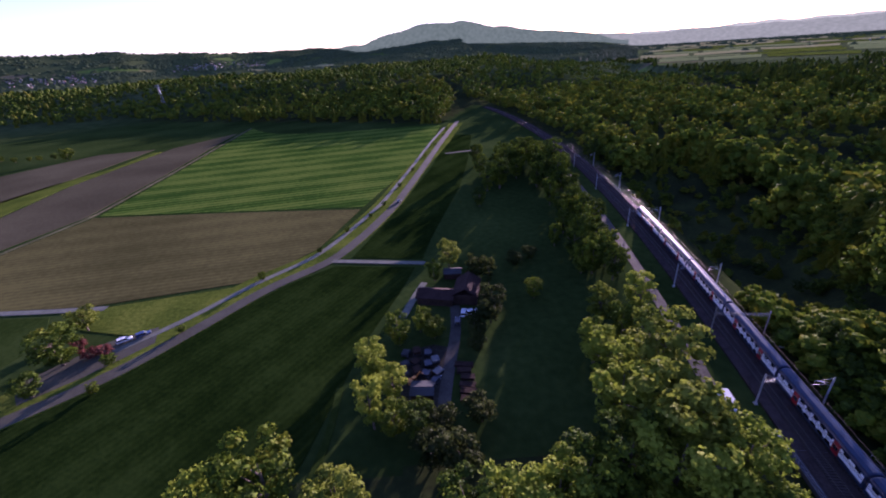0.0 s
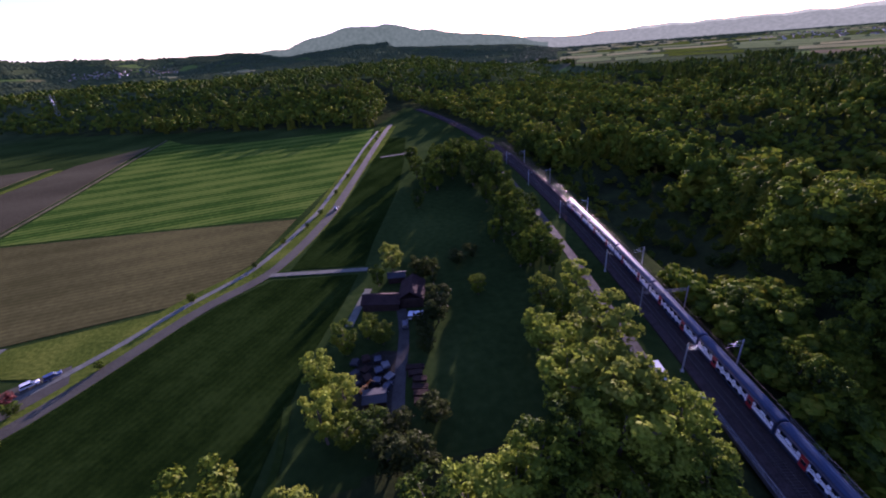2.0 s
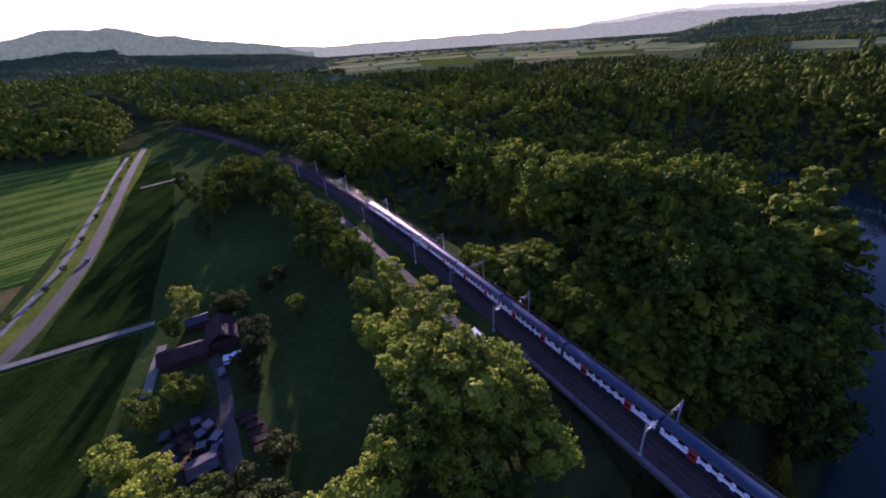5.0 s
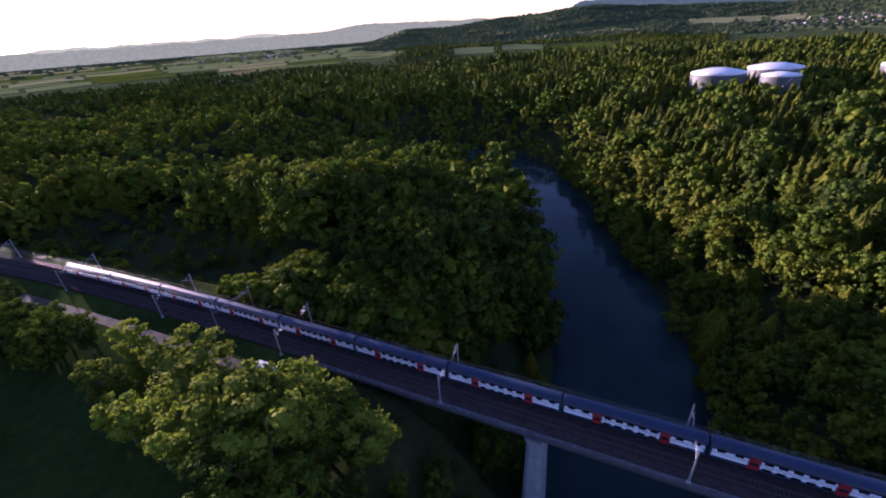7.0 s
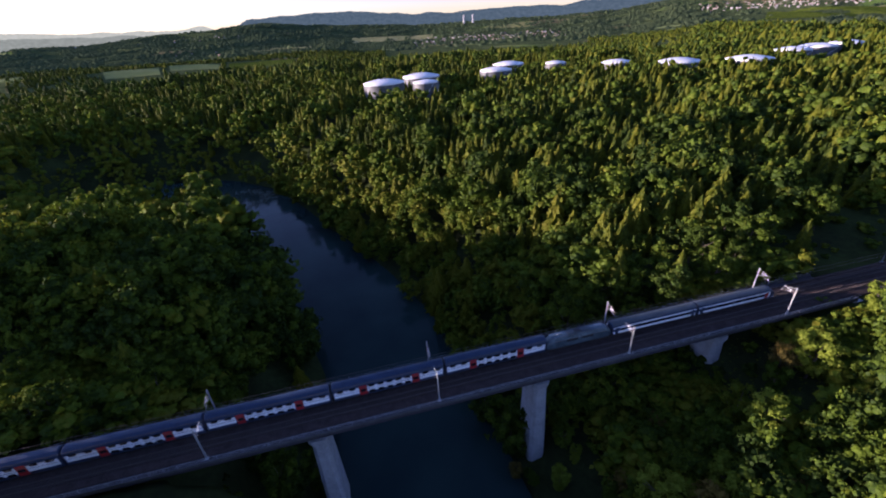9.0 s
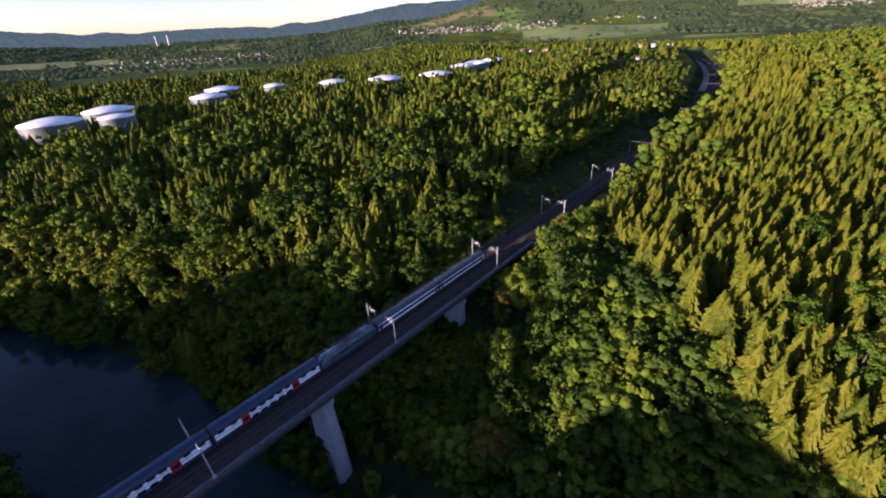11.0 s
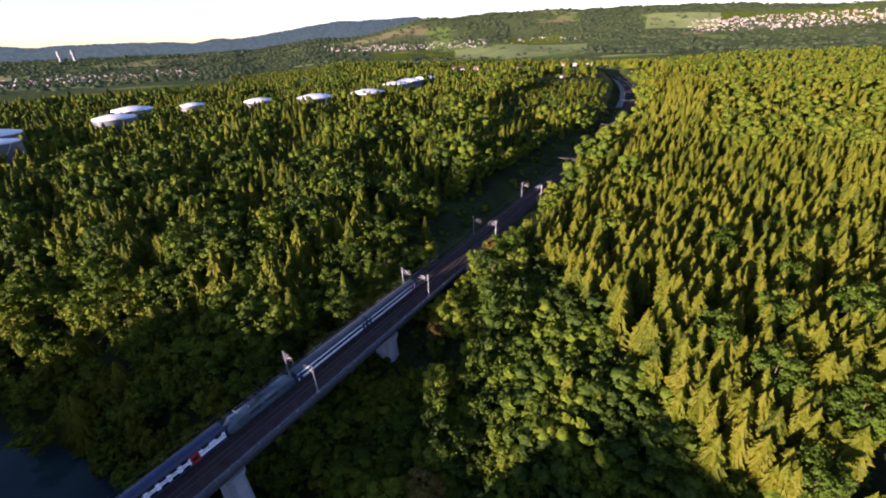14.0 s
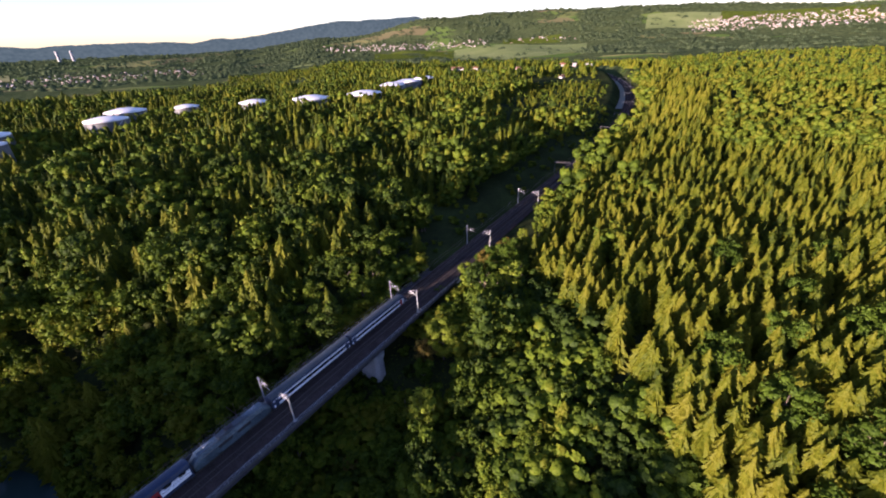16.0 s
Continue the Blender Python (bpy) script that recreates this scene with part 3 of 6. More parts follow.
river()
FIELD_Z = -3.06
plot("field_1", [(-227, 184), (-215, 243), (-130, 234), (-46, 223), (-58, 172), (-78, 145), (-137, 134), (-200, 137)], FIELD_Z, M["soil"], "brown stubble field beside the country road")
plot("field_2", [(-214, 246), (-224, 345), (-256, 601), (-120, 545), (8, 508), (-12, 330), (-36, 262), (-45, 227)], FIELD_Z, M["barley"], "bright green crop field with mown stripes and painted shadow bands")
plot("field_3", [(-235, 188), (-222, 245), (-232, 345), (-262, 560), (-300, 480), (-300, 330), (-285, 246)], FIELD_Z, M["soil2"], "ploughed brown field strip")
plot("field_4", [(-325, 262), (-318, 350), (-322, 480), (-380, 470), (-420, 380), (-390, 320)], FIELD_Z, M["soil2"], "pale ploughed field strip")
plot("field_strip", [(-330, 270), (-323, 337), (-308, 390), (-312, 462), (-302, 462), (-302, 330), (-289, 252)], FIELD_Z, M["rough"], "yellow-green grass strip between ploughed fields")
plot("field_5", [(-126, 66), (-106, 83), (-92, 99), (-77, 122), (-62, 140), (-46, 153), (-12, 147), (-17, 128), (-26, 100), (-34, 60), (-52, 22), (-110, 10)], FIELD_Z, M["wheat"], "dark green wheat field with tractor lines")
plot("field_6", [(-40, 160), (-26, 210), (-6, 300), (18, 440), (38, 430), (26, 330), (14, 255), (-5, 176), (-9, 154)], FIELD_Z, M["wheat"], "green wheat field between road and trees")
plot("field_7", [(-137, 131), (-79, 142), (-90, 122), (-102, 112), (-118, 116), (-140, 122)], FIELD_Z, M["rough"], "rough yellow-green meadow beside the road")
plot("field_8", [(-180, 131), (-146, 128), (-135, 112), (-140, 96), (-190, 92)], FIELD_Z, M["meadow"], "green meadow behind the farm trees")

ROAD = [(-150, 55), (-120, 75), (-99, 93), (-84, 115), (-69, 139), (-48, 158), (-36, 190), (-26, 225), (-10, 313), (5, 400), (22, 490), (50, 630), (75, 800), (100, 1020)]
VERGE = [(x - 4.5, y + 3.5) for x, y in ROAD[1:9]] + ROAD[9:12]
tagged(ribbon("verge", VERGE, 17, -3.045, M["rough"], 0.1), "rough yellow-green grass verge along the road", "verge", kind="structure")
tagged(ribbon("road", ROAD, 5.2, -2.98, M["asphalt"]), "grey asphalt country road", "road", kind="structure")
CYCLE = [(-108, 103), (-92, 119), (-76, 143), (-56, 164), (-45, 195), (-34, 232), (-19, 316), (-5, 402), (12, 490)]
tagged(ribbon("path_1", CYCLE, 2.6, -2.985, M["gravel"]), "pale cycle path beside the road", "path", kind="structure")
tagged(ribbon("path_2", [(-48, 158), (-28, 154), (-8, 150)], 2.8, -2.95, M["gravel"]), "pale gravel lane to the yard", "path", kind="structure")
tagged(ribbon("path_3", [(-8, 134), (-12, 124), (-15, 112)], 2.6, -3.0, M["gravel"]), "pale gravel drive", "path", kind="structure")
tagged(ribbon("path_4", [(-229, 184), (-218, 244), (-228, 345), (-259, 601)], 2.4, -2.99, M["field_track"]), "worn grassy farm track between fields", "path", kind="structure")
tagged(ribbon("path_5", [(-200, 136), (-160, 133), (-128, 132)], 3.0, -2.98, M["gravel"]), "pale farm track beside the meadow", "path", kind="structure")
tagged(ribbon("path_6", [(-30, 82), (-29, 66), (-34, 40)], 1.8, -3.0, M["meadow"]), "faint grass track", "path", kind="structure")
tagged(ribbon("path_7", [line(s, -8.5) for s in (-42, -60, -90, -130, -180, -240)], 3.4, 0.12, M["yard_gravel"], follow=True), "grey service track beside the railway", "path", kind="structure")
tagged(ribbon("path_9", [line(s, 17) for s in (600, 640, 700, 780, 860, 950)], 13, 0.5, M["gravel"], follow=True), "pale gravel ground beside the station tracks", "path", kind="structure")
tagged(ribbon("path_8", [(8, 352), (40, 358)], 2.4, -2.97, M["gravel"]), "pale lane across the wheat", "path", kind="structure")
plot("yard", [(-14, 73), (-7, 71), (-2, 72), (0, 84), (0.5, 95), (-5, 97), (-12, 95), (-15, 84)], FIELD_Z + 0.03, M["earth"], "dark bare earth of the machine yard")
tagged(ribbon("path_10", [(2.6, 117), (3.1, 109), (2.2, 100), (0.5, 92), (-1.9, 83), (-2.8, 71)], 3.3, FIELD_Z + 0.07, M["yard_gravel"], 0.05), "grey gravel drive through the yard", "path", kind="structure")
plot("forecourt", [(-118, 84), (-107, 94), (-95, 108), (-99, 117), (-112, 110), (-126, 92)], FIELD_Z + 0.03, M["asphalt"], "grey asphalt forecourt beside the road")


def far_place(az, el):
    """Plan place in the direction az (degrees from north, eastward) where the ground shows el degrees above eye level."""
    r = np.arange(900.0, 4500.0, 10.0)
    x, y = r * math.sin(radians(az)), r * math.cos(radians(az))
    e = np.degrees(np.arctan2(height(x, y) - 75, r))
    i = int(np.argmax(e >= el)) if (e >= el).any() else len(r) - 1
    return float(x[i]), float(y[i])


def far_plot(name, az0, az1, r0, r1, material, label, skew=0.0):
    """A distant field lying on the ground between two bearings and two distances."""
    a = np.radians(np.linspace(az0, az1, 13))
    r = np.linspace(r0, r1, 9)
    A, R = np.meshgrid(a, r, indexing="ij")
    R = R + skew * (A - A.mean()) / max(1e-6, np.ptp(a)) + 12 * rough(A * 1500, R, 150, 3)
    X, Y = R * np.sin(A), R * np.cos(A)
    Z = height(X, Y) + 1.2
    k = len(r)
    i = (np.arange(len(a) - 1)[:, None] * k + np.arange(k - 1)[None, :]).ravel()
    ob = mesh_from(name, np.stack([X, Y, Z], -1).reshape(-1, 3), np.stack([i, i + k, i + k + 1, i + 1], 1), material, True)
    return tagged(ob, label, "field", kind="structure")


FAR = [(83.5, 88.5, 1380, 1620, "barley"), (77.5, 82.5, 1320, 1500, "barley"), (89.5, 97, 1400, 1640, "rough"), (150, 160, 2500, 2900, "rough"), (160, 176, 2050, 2900, "barley"),
       (166, 173, 2950, 3150, "rough"), (92, 99, 2300, 2560, "straw"), (104, 114, 2900, 3250, "straw"), (182, 189, 3300, 3750, "barley"), (189, 201, 3450, 3800, "rough"), (-22, -12, 2700, 3050, "straw"), (-32, -24, 2500, 2700, "barley"), (140, 150, 2300, 2450, "barley")]
fr = np.random.default_rng(17)
for band in range(9):
    r0 = 1480 * 1.125**band
    edge_az = 25 + float(fr.uniform(0, 3))
    while edge_az < 64:
        wide = float(fr.uniform(3.5, 9))
        if fr.uniform() < 0.86:
            FAR.append((edge_az, edge_az + wide - 0.5, r0, r0 * float(fr.uniform(1.085, 1.115)), ("barley", "rough", "straw", "barley")[int(fr.integers(4))]))
        edge_az += wide
# far crops lightened: bright haze over the plain is in their colour
M["far_green"] = ground_mat("hazy_far_meadow", (0.11, 0.145, 0.05), (0.14, 0.175, 0.06), (0.17, 0.20, 0.08), 0.01, 0.2)
M["straw"] = ground_mat("hazy_yellow_crop", (0.18, 0.185, 0.07), (0.22, 0.22, 0.09), (0.26, 0.25, 0.11), 0.01, 0.2)
for i, (a0, a1, r0, r1, k) in enumerate(FAR):
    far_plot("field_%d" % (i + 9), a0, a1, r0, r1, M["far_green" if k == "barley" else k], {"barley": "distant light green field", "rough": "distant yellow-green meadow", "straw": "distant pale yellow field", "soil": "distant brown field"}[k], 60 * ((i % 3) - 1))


def haze_range_mat(name, dark, light):
    """A hill range whose bright air haze is painted in as its own glow."""
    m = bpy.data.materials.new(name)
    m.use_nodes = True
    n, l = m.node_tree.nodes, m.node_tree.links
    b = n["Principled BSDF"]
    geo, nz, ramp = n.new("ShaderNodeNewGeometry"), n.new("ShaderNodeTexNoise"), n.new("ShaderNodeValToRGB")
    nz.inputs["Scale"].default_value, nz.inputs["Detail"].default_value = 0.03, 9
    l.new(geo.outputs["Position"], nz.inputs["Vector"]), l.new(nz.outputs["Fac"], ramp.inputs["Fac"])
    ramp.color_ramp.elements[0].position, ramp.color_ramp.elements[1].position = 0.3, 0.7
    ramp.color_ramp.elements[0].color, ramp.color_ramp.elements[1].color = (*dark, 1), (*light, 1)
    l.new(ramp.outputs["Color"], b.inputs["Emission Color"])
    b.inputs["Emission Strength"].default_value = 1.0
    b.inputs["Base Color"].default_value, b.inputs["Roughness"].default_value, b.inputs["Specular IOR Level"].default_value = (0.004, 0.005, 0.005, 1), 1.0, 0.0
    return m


def distant_hills():
    """Pale ranges beyond the plain, too far off to shift; their haze is emission."""
    middle = haze_range_mat("hazy_hill_range", (0.070, 0.082, 0.046), (0.095, 0.108, 0.062))
    blue = haze_range_mat("hazy_blue_range", (0.017, 0.029, 0.026), (0.030, 0.045, 0.038))
    near, pale = haze_range_mat("hazy_wooded_range", (0.030, 0.045, 0.024), (0.046, 0.064, 0.035)), haze_range_mat("hazy_pale_range", (0.135, 0.148, 0.080), (0.160, 0.175, 0.100))
    for k, (r, gain, a0, a1, seed) in enumerate(((4950, 1.0, -16, 24, 51), (5300, 0.72, 12, 86, 54), (6000, 1.0, 12, 92, 52), (6000, 0.62, -36, -10, 53), (5600, 1.0, 88, 160, 55))):
        az = np.linspace(a0, a1, 400)
        el = np.interp(az, RIDGE_AZ, RIDGE_EL) * gain + 0.07 * rough(az * 100, az * 0, 220, seed) + 0.022 * rough(az * 100, az * 0, 32, seed + 9) + 0.08
        el = np.maximum(el, 0.1) * smooth01((az - a0) / 5) * smooth01((a1 - az) / 5)
        x, y, z = r * np.sin(np.radians(az)), r * np.cos(np.radians(az)), 75 + r * np.tan(np.radians(el))
        v = np.concatenate([np.c_[x, y, z], np.c_[x * 0.97, y * 0.97, z * 0.5], np.c_[x * 0.94, y * 0.94, np.full(400, -60.0)], np.c_[x * 1.05, y * 1.05, np.full(400, -60.0)]])
        i = np.arange(399)
        f = np.concatenate([np.stack([i + p, i + 1 + p, i + 1 + q, i + q], 1) for p, q in ((400, 0), (800, 400), (0, 1200))])
        tagged(mesh_from("backdrop_%d" % (k + 1), v, f, (near, middle, pale, pale, blue)[k], True), "pale blue hill range beyond the plain, glowing with haze", "hills", kind="structure")


distant_hills()

# ---- railway ----
S_ALL = list(range(-620, -40, 20))
BRIDGE_A, BRIDGE_B = -36.0, 174.0
DECK_N0, DECK_N1 = -1.35, 12.35
tagged(ribbon("ballast_bed_north", [line(s, 5.5) for s in S_ALL + [-40, -36]], 11.0, -0.32, M["ballast"], 0.6), "brown ballast bed of the double track", "track bed", kind="structure")
tagged(ribbon("ballast_bed_south", [line(s, 5.5) for s in range(174, 1500, 20)], 11.0, -0.32, M["ballast"], 0.6), "brown ballast bed of the double track", "track bed", kind="structure")


tagged(ribbon("ballast_bed_station", [line(s, 11) for s in range(760, 1440, 20)], 34.0, -0.36, M["station_ballast"], 0.6), "brown ballast of the station tracks", "track bed", kind="structure")


def frame_at(s, n=0.0, z=0.0):
    """Pose on the line: x along it towards the south, y towards the east, z up."""
    x, y = line(s, n)
    return pose(x, y, z, 0, 0, line_turn(s))


def swept(name, profile, s0, s1, n, z, step, material):
    """A profile of (n, z) points swept along the line."""
    ss = np.arange(s0, s1 + step, step)
    k = len(profile)
    v = np.array([(*line(s, n + pn), z + pz) for s in ss for pn, pz in profile])
    i = (np.arange(len(ss) - 1)[:, None] * k + np.arange(k)[None, :]).ravel()
    j = (np.arange(len(ss) - 1)[:, None] * k + (np.arange(k)[None, :] + 1) % k).ravel()
    return mesh_from(name, v, np.stack([i, j, j + k, i + k], 1), material)


TRACKS = (3.6, 7.4)
RAILS = [(-0.036, 0), (0.036, 0), (0.036, 0.16), (-0.036, 0.16)]
for tn in TRACKS:
    for g in (-0.75, 0.75):
        ob = swept("rail", RAILS, -620, 1400, tn + g, -0.16, 10, M["rail"])
        tagged(ob, "rusty steel rail on concrete sleepers", "rail", "rails of the double track", "structure")


def sleepers():
    vs, k = [], 0
    cube = np.array([(a, b, c) for c in (-0.2, 0) for b in (-1, 1) for a in (-1, 1)], float)
    quad = np.array([(4, 5, 7, 6), (0, 1, 5, 4), (2, 6, 7, 3), (0, 4, 6, 2), (1, 3, 7, 5)])
    fs = []
    for tn in TRACKS:
        for s in np.arange(-330, 480, 0.6):
            a = radians(line_turn(s))
            ax, ay = math.cos(a), math.sin(a)
            x, y = line(s, tn)
            p = np.stack([x + cube[:, 0] * 0.13 * ax - cube[:, 1] * 1.3 * ay, y + cube[:, 0] * 0.13 * ay + cube[:, 1] * 1.3 * ax, cube[:, 2] - 0.17 + 0.02], 1)
            vs.append(p)
            fs.append(quad + k)
            k += 8
    ob = mesh_from("sleepers", np.concatenate(vs), np.concatenate(fs), M["sleeper"])
    tagged(ob, "weathered concrete sleepers in brown ballast", "sleepers", kind="stuff")


sleepers()


def bridge():
    b = thing("railway_bridge", "long grey concrete railway bridge on tall piers over the river", "bridge", m=pose(0, 0, 0))

    def span(name, prof, material, s0=BRIDGE_A, s1=BRIDGE_B, label=""):
        bm = loft([[(*line(s, n), z) for n, z in prof] for s in np.linspace(s0, s1, 22)])
        return part(name, bm, material, b, label)

    span("deck_slab", [(DECK_N0, -0.95), (DECK_N0, -0.55), (DECK_N1, -0.55), (DECK_N1, -0.95)], M["deck"])
    span("ballast_trough", [(0.3, -0.55), (0.6, -0.33), (10.4, -0.33), (10.7, -0.55)], M["ballast"], label="brown ballast on the deck")
    for n in (DECK_N0 + 0.12, DECK_N1 - 0.12):
        span("parapet", [(n - 0.16, -0.55), (n - 0.16, 0.12), (n + 0.16, 0.12), (n + 0.16, -0.55)], M["parapet"], label="dark concrete edge beam")
    for n in (0.7, 10.3):
        span("walkway", [(n - 0.9, -0.55), (n - 0.9, -0.42), (n - 0.45, -0.42), (n - 0.45, -0.55)], M["parapet"])
    span("girder", [(1.0, -0.95), (10.0, -0.95), (9.2, -5.2), (1.8, -5.2)], M["deck"], label="dark concrete box girder")
    for n in (DECK_N0 + 0.12, DECK_N1 - 0.12):
        bm = bmesh.new()
        for s in np.arange(BRIDGE_A + 1, BRIDGE_B, 2.5):
            rod(bm, (*line(s, n), 0.1), (*line(s, n), 1.1), 0.025, seg=4)
        for z in (0.6, 1.1):
            for s in np.arange(BRIDGE_A + 1, BRIDGE_B - 3, 10):
                rod(bm, (*line(s, n), z), (*line(s + 10, n), z), 0.022, seg=4)
        part("railing", bm, M["galv"], b, "thin galvanised railing")

    for s in (21.5, 77.0, 132.0):
        low = -39.5 if s < 100 else -30.0

        def ring(z, half_s, n0, n1):
            c = min(0.9, half_s * 0.45)
            pts = [(-half_s, n0 + c), (-half_s + c, n0), (half_s - c, n0), (half_s, n0 + c), (half_s, n1 - c), (half_s - c, n1), (-half_s + c, n1), (-half_s, n1 - c)]
            return [(*line(s + ds, n), z) for ds, n in pts]

        grow = (-5.4 - low) * 0.022
        shaft = part("pier", loft([ring(low, 1.8 + grow, 1.7 - grow, 9.3 + grow), ring(-7.6, 1.8, 1.7, 9.3)]), M["concrete"], b, "tall tapering concrete pier")
        part("pier_head", loft([ring(-7.6, 1.85, 1.65, 9.35), ring(-6.6, 2.35, 1.3, 9.7), ring(-5.4, 2.35, 1.3, 9.7)]), M["concrete"], shaft)
        for n in (2.8, 8.2):
            part("bearing", boxed((-0.5, -0.5, 0), (0.5, 0.5, 0.2)), M["deck"], shaft).matrix_local = frame_at(s, n, -5.4)
    for s0, s1 in ((BRIDGE_A - 5, BRIDGE_A + 1.5), (BRIDGE_B - 1.5, BRIDGE_B + 5)):
        prof = [(DECK_N0 - 0.4, -14), (DECK_N0 - 0.4, -0.96), (DECK_N1 + 0.4, -0.96), (DECK_N1 + 0.4, -14)]
        part("abutment", loft([[(*line(s, n), z) for n, z in prof] for s in (s0, s1)]), M["concrete"], b, "grey concrete abutment")
    return b


bridge()


# overhead line
def mast(s, n, facing):
    """A steel mast with one cantilever reaching over its track."""
    m = thing("catenary_mast", "slender galvanised steel mast with a cantilever over the track", "mast", "overhead line masts", frame_at(s, n, -0.35))
    bm = bmesh.new()
    for lo, hi in (((-0.12, -0.13, 0), (0.12, -0.11, 8.4)), ((-0.12, 0.11, 0), (0.12, 0.13, 8.4)), ((-0.012, -0.11, 0), (0.012, 0.11, 8.4))):
        box(bm, lo, hi)
    part("pole", bm, M["galv"], m)
    part("base_plate", boxed((-0.35, -0.35, -0.6), (0.35, 0.35, 0.06), 0.03), M["concrete"], m)
    d = facing
    arm = part("cantilever", rod(rod(rod(bmesh.new(), (0, 0, 6.9), (0, d * 3.3, 7.3), 0.045), (0, 0, 8.2), (0, d * 2.9, 7.28), 0.03), (0, 0, 5.9), (0, d * 2.3, 7.1), 0.04), M["galv"], m)
    part("insulator", rod(bmesh.new(), (0, d * 0.15, 6.92), (0, d * 0.65, 6.98), 0.09), M["insul"], arm)
    part("registration_arm", rod(rod(bmesh.new(), (0, d * 1.3, 6.5), (0, d * 3.8, 6.1), 0.035), (0, d * 3.3, 7.3), (0, d * 3.3, 6.2), 0.02), M["galv"], arm)
    return m


MAST_S = [-258, -207, -152, -99, -48, 0, 50, 100, 150, 202, 257]
for s in MAST_S:
    mast(s, 0.0 if s > -40 else -1.0, 1)
    mast(s, 11.0 if s > -40 else 12.0, -1)


def portal(s):
    m = thing("catenary_portal", "steel lattice portal spanning both tracks", "portal", "overhead line portals", frame_at(s, 5.5, -0.35))
    for y in (-6.6, 6.6):
        part("post", boxed((-0.12, y - 0.12, 0), (0.12, y + 0.12, 9.6 if y < 0 else 8.6)), M["shaded_far_steel"] if s > 300 else M["shaded_steel"], m)
    bm = bmesh.new()
    for z in (7.2, 7.8):
        for x in (-0.25, 0.25):
            rod(bm, (x, -6.6, z), (x, 6.6, z), 0.05, seg=6)
    for i in range(12):
        y = -6.6 + i * 1.1
        for x in (-0.25, 0.25):
            rod(bm, (x, y, 7.2), (x, y + 1.1, 7.8), 0.03, seg=4)
        rod(bm, (-0.25, y, 7.8), (0.25, y + 1.1, 7.8), 0.03, seg=4)
    part("beam", bm, M["shaded_far_steel"] if s > 300 else M["shaded_steel"], m)
    for y in (-1.9, 1.9):
        part("drop_arm", rod(rod(bmesh.new(), (0, y, 7.2), (0, y, 5.9), 0.05), (0, y, 6.1), (0, y + 0.9, 5.9), 0.03), M["shaded_far_steel"] if s > 300 else M["shaded_steel"], m)
    return m


for s in (-72, 318, 380, 445, 520, 610, 700, 780, 850, 930):
    portal(s)
for tn in TRACKS:
    for z, r in ((5.35, 0.02), (6.6, 0.018)):
        ob = swept("overhead_wire", [(-r, -r), (r, -r), (r, r), (-r, r)], -300, 500, tn, z, 25, M["wire"])
        tagged(ob, "thin dark overhead contact wire", "wire", "overhead wires", "structure")


# ---- train ----
TRAIN_FRONT, TRAIN_N = 152.0, TRACKS[1]


def car_shell(half_w, top, length, floor=0.95, nose=0.0):
    """Rings of a coach body: vertical sides, rounded roof; a nose slopes the front end back."""
    prof = [(-half_w, floor), (-half_w - 0.03, floor + 1.0), (-half_w, top - 1.0), (-half_w + 0.22, top - 0.5), (-half_w + 0.75, top - 0.13), (0, top),
            (half_w - 0.75, top - 0.13), (half_w - 0.22, top - 0.5), (half_w, top - 1.0), (half_w + 0.03, floor + 1.0), (half_w, floor)]
    xs = [-length / 2, -length / 2 + 0.25, length / 2 - 0.25 - nose, length / 2]
    rings = []
    for i, x in enumerate(xs):
        k = 0.97 if i in (0, 3) else 1.0
        ring = []
        for y, z in prof:
            zz = floor + (z - floor) * k
            xx = x
            if i == 3 and nose:
                xx = x - nose * smooth01((z - floor - 0.9) / (top - floor - 0.9))
                y = y * 0.9
            ring.append((float(xx), y * k, float(zz)))
        rings.append(ring)
    return loft(rings)


def bogies(car, length):
    for x in (-length / 2 + 3.6, length / 2 - 3.6):
        bm = boxed((x - 1.7, -1.2, 0.45), (x + 1.7, 1.2, 0.85), 0.05)
        bog = part("bogie", bm, M["black"], car)
        for dx in (-1.25, 1.25):
            for y in (-0.75, 0.75):
                part("wheel", rod(bmesh.new(), (x + dx, y - 0.07, 0.46), (x + dx, y + 0.07, 0.46), 0.46, seg=14), M["rail"], bog)
    part("underframe", boxed((-length / 2 + 6, -1.25, 0.35), (length / 2 - 6, 1.25, 0.97)), M["black"], car)


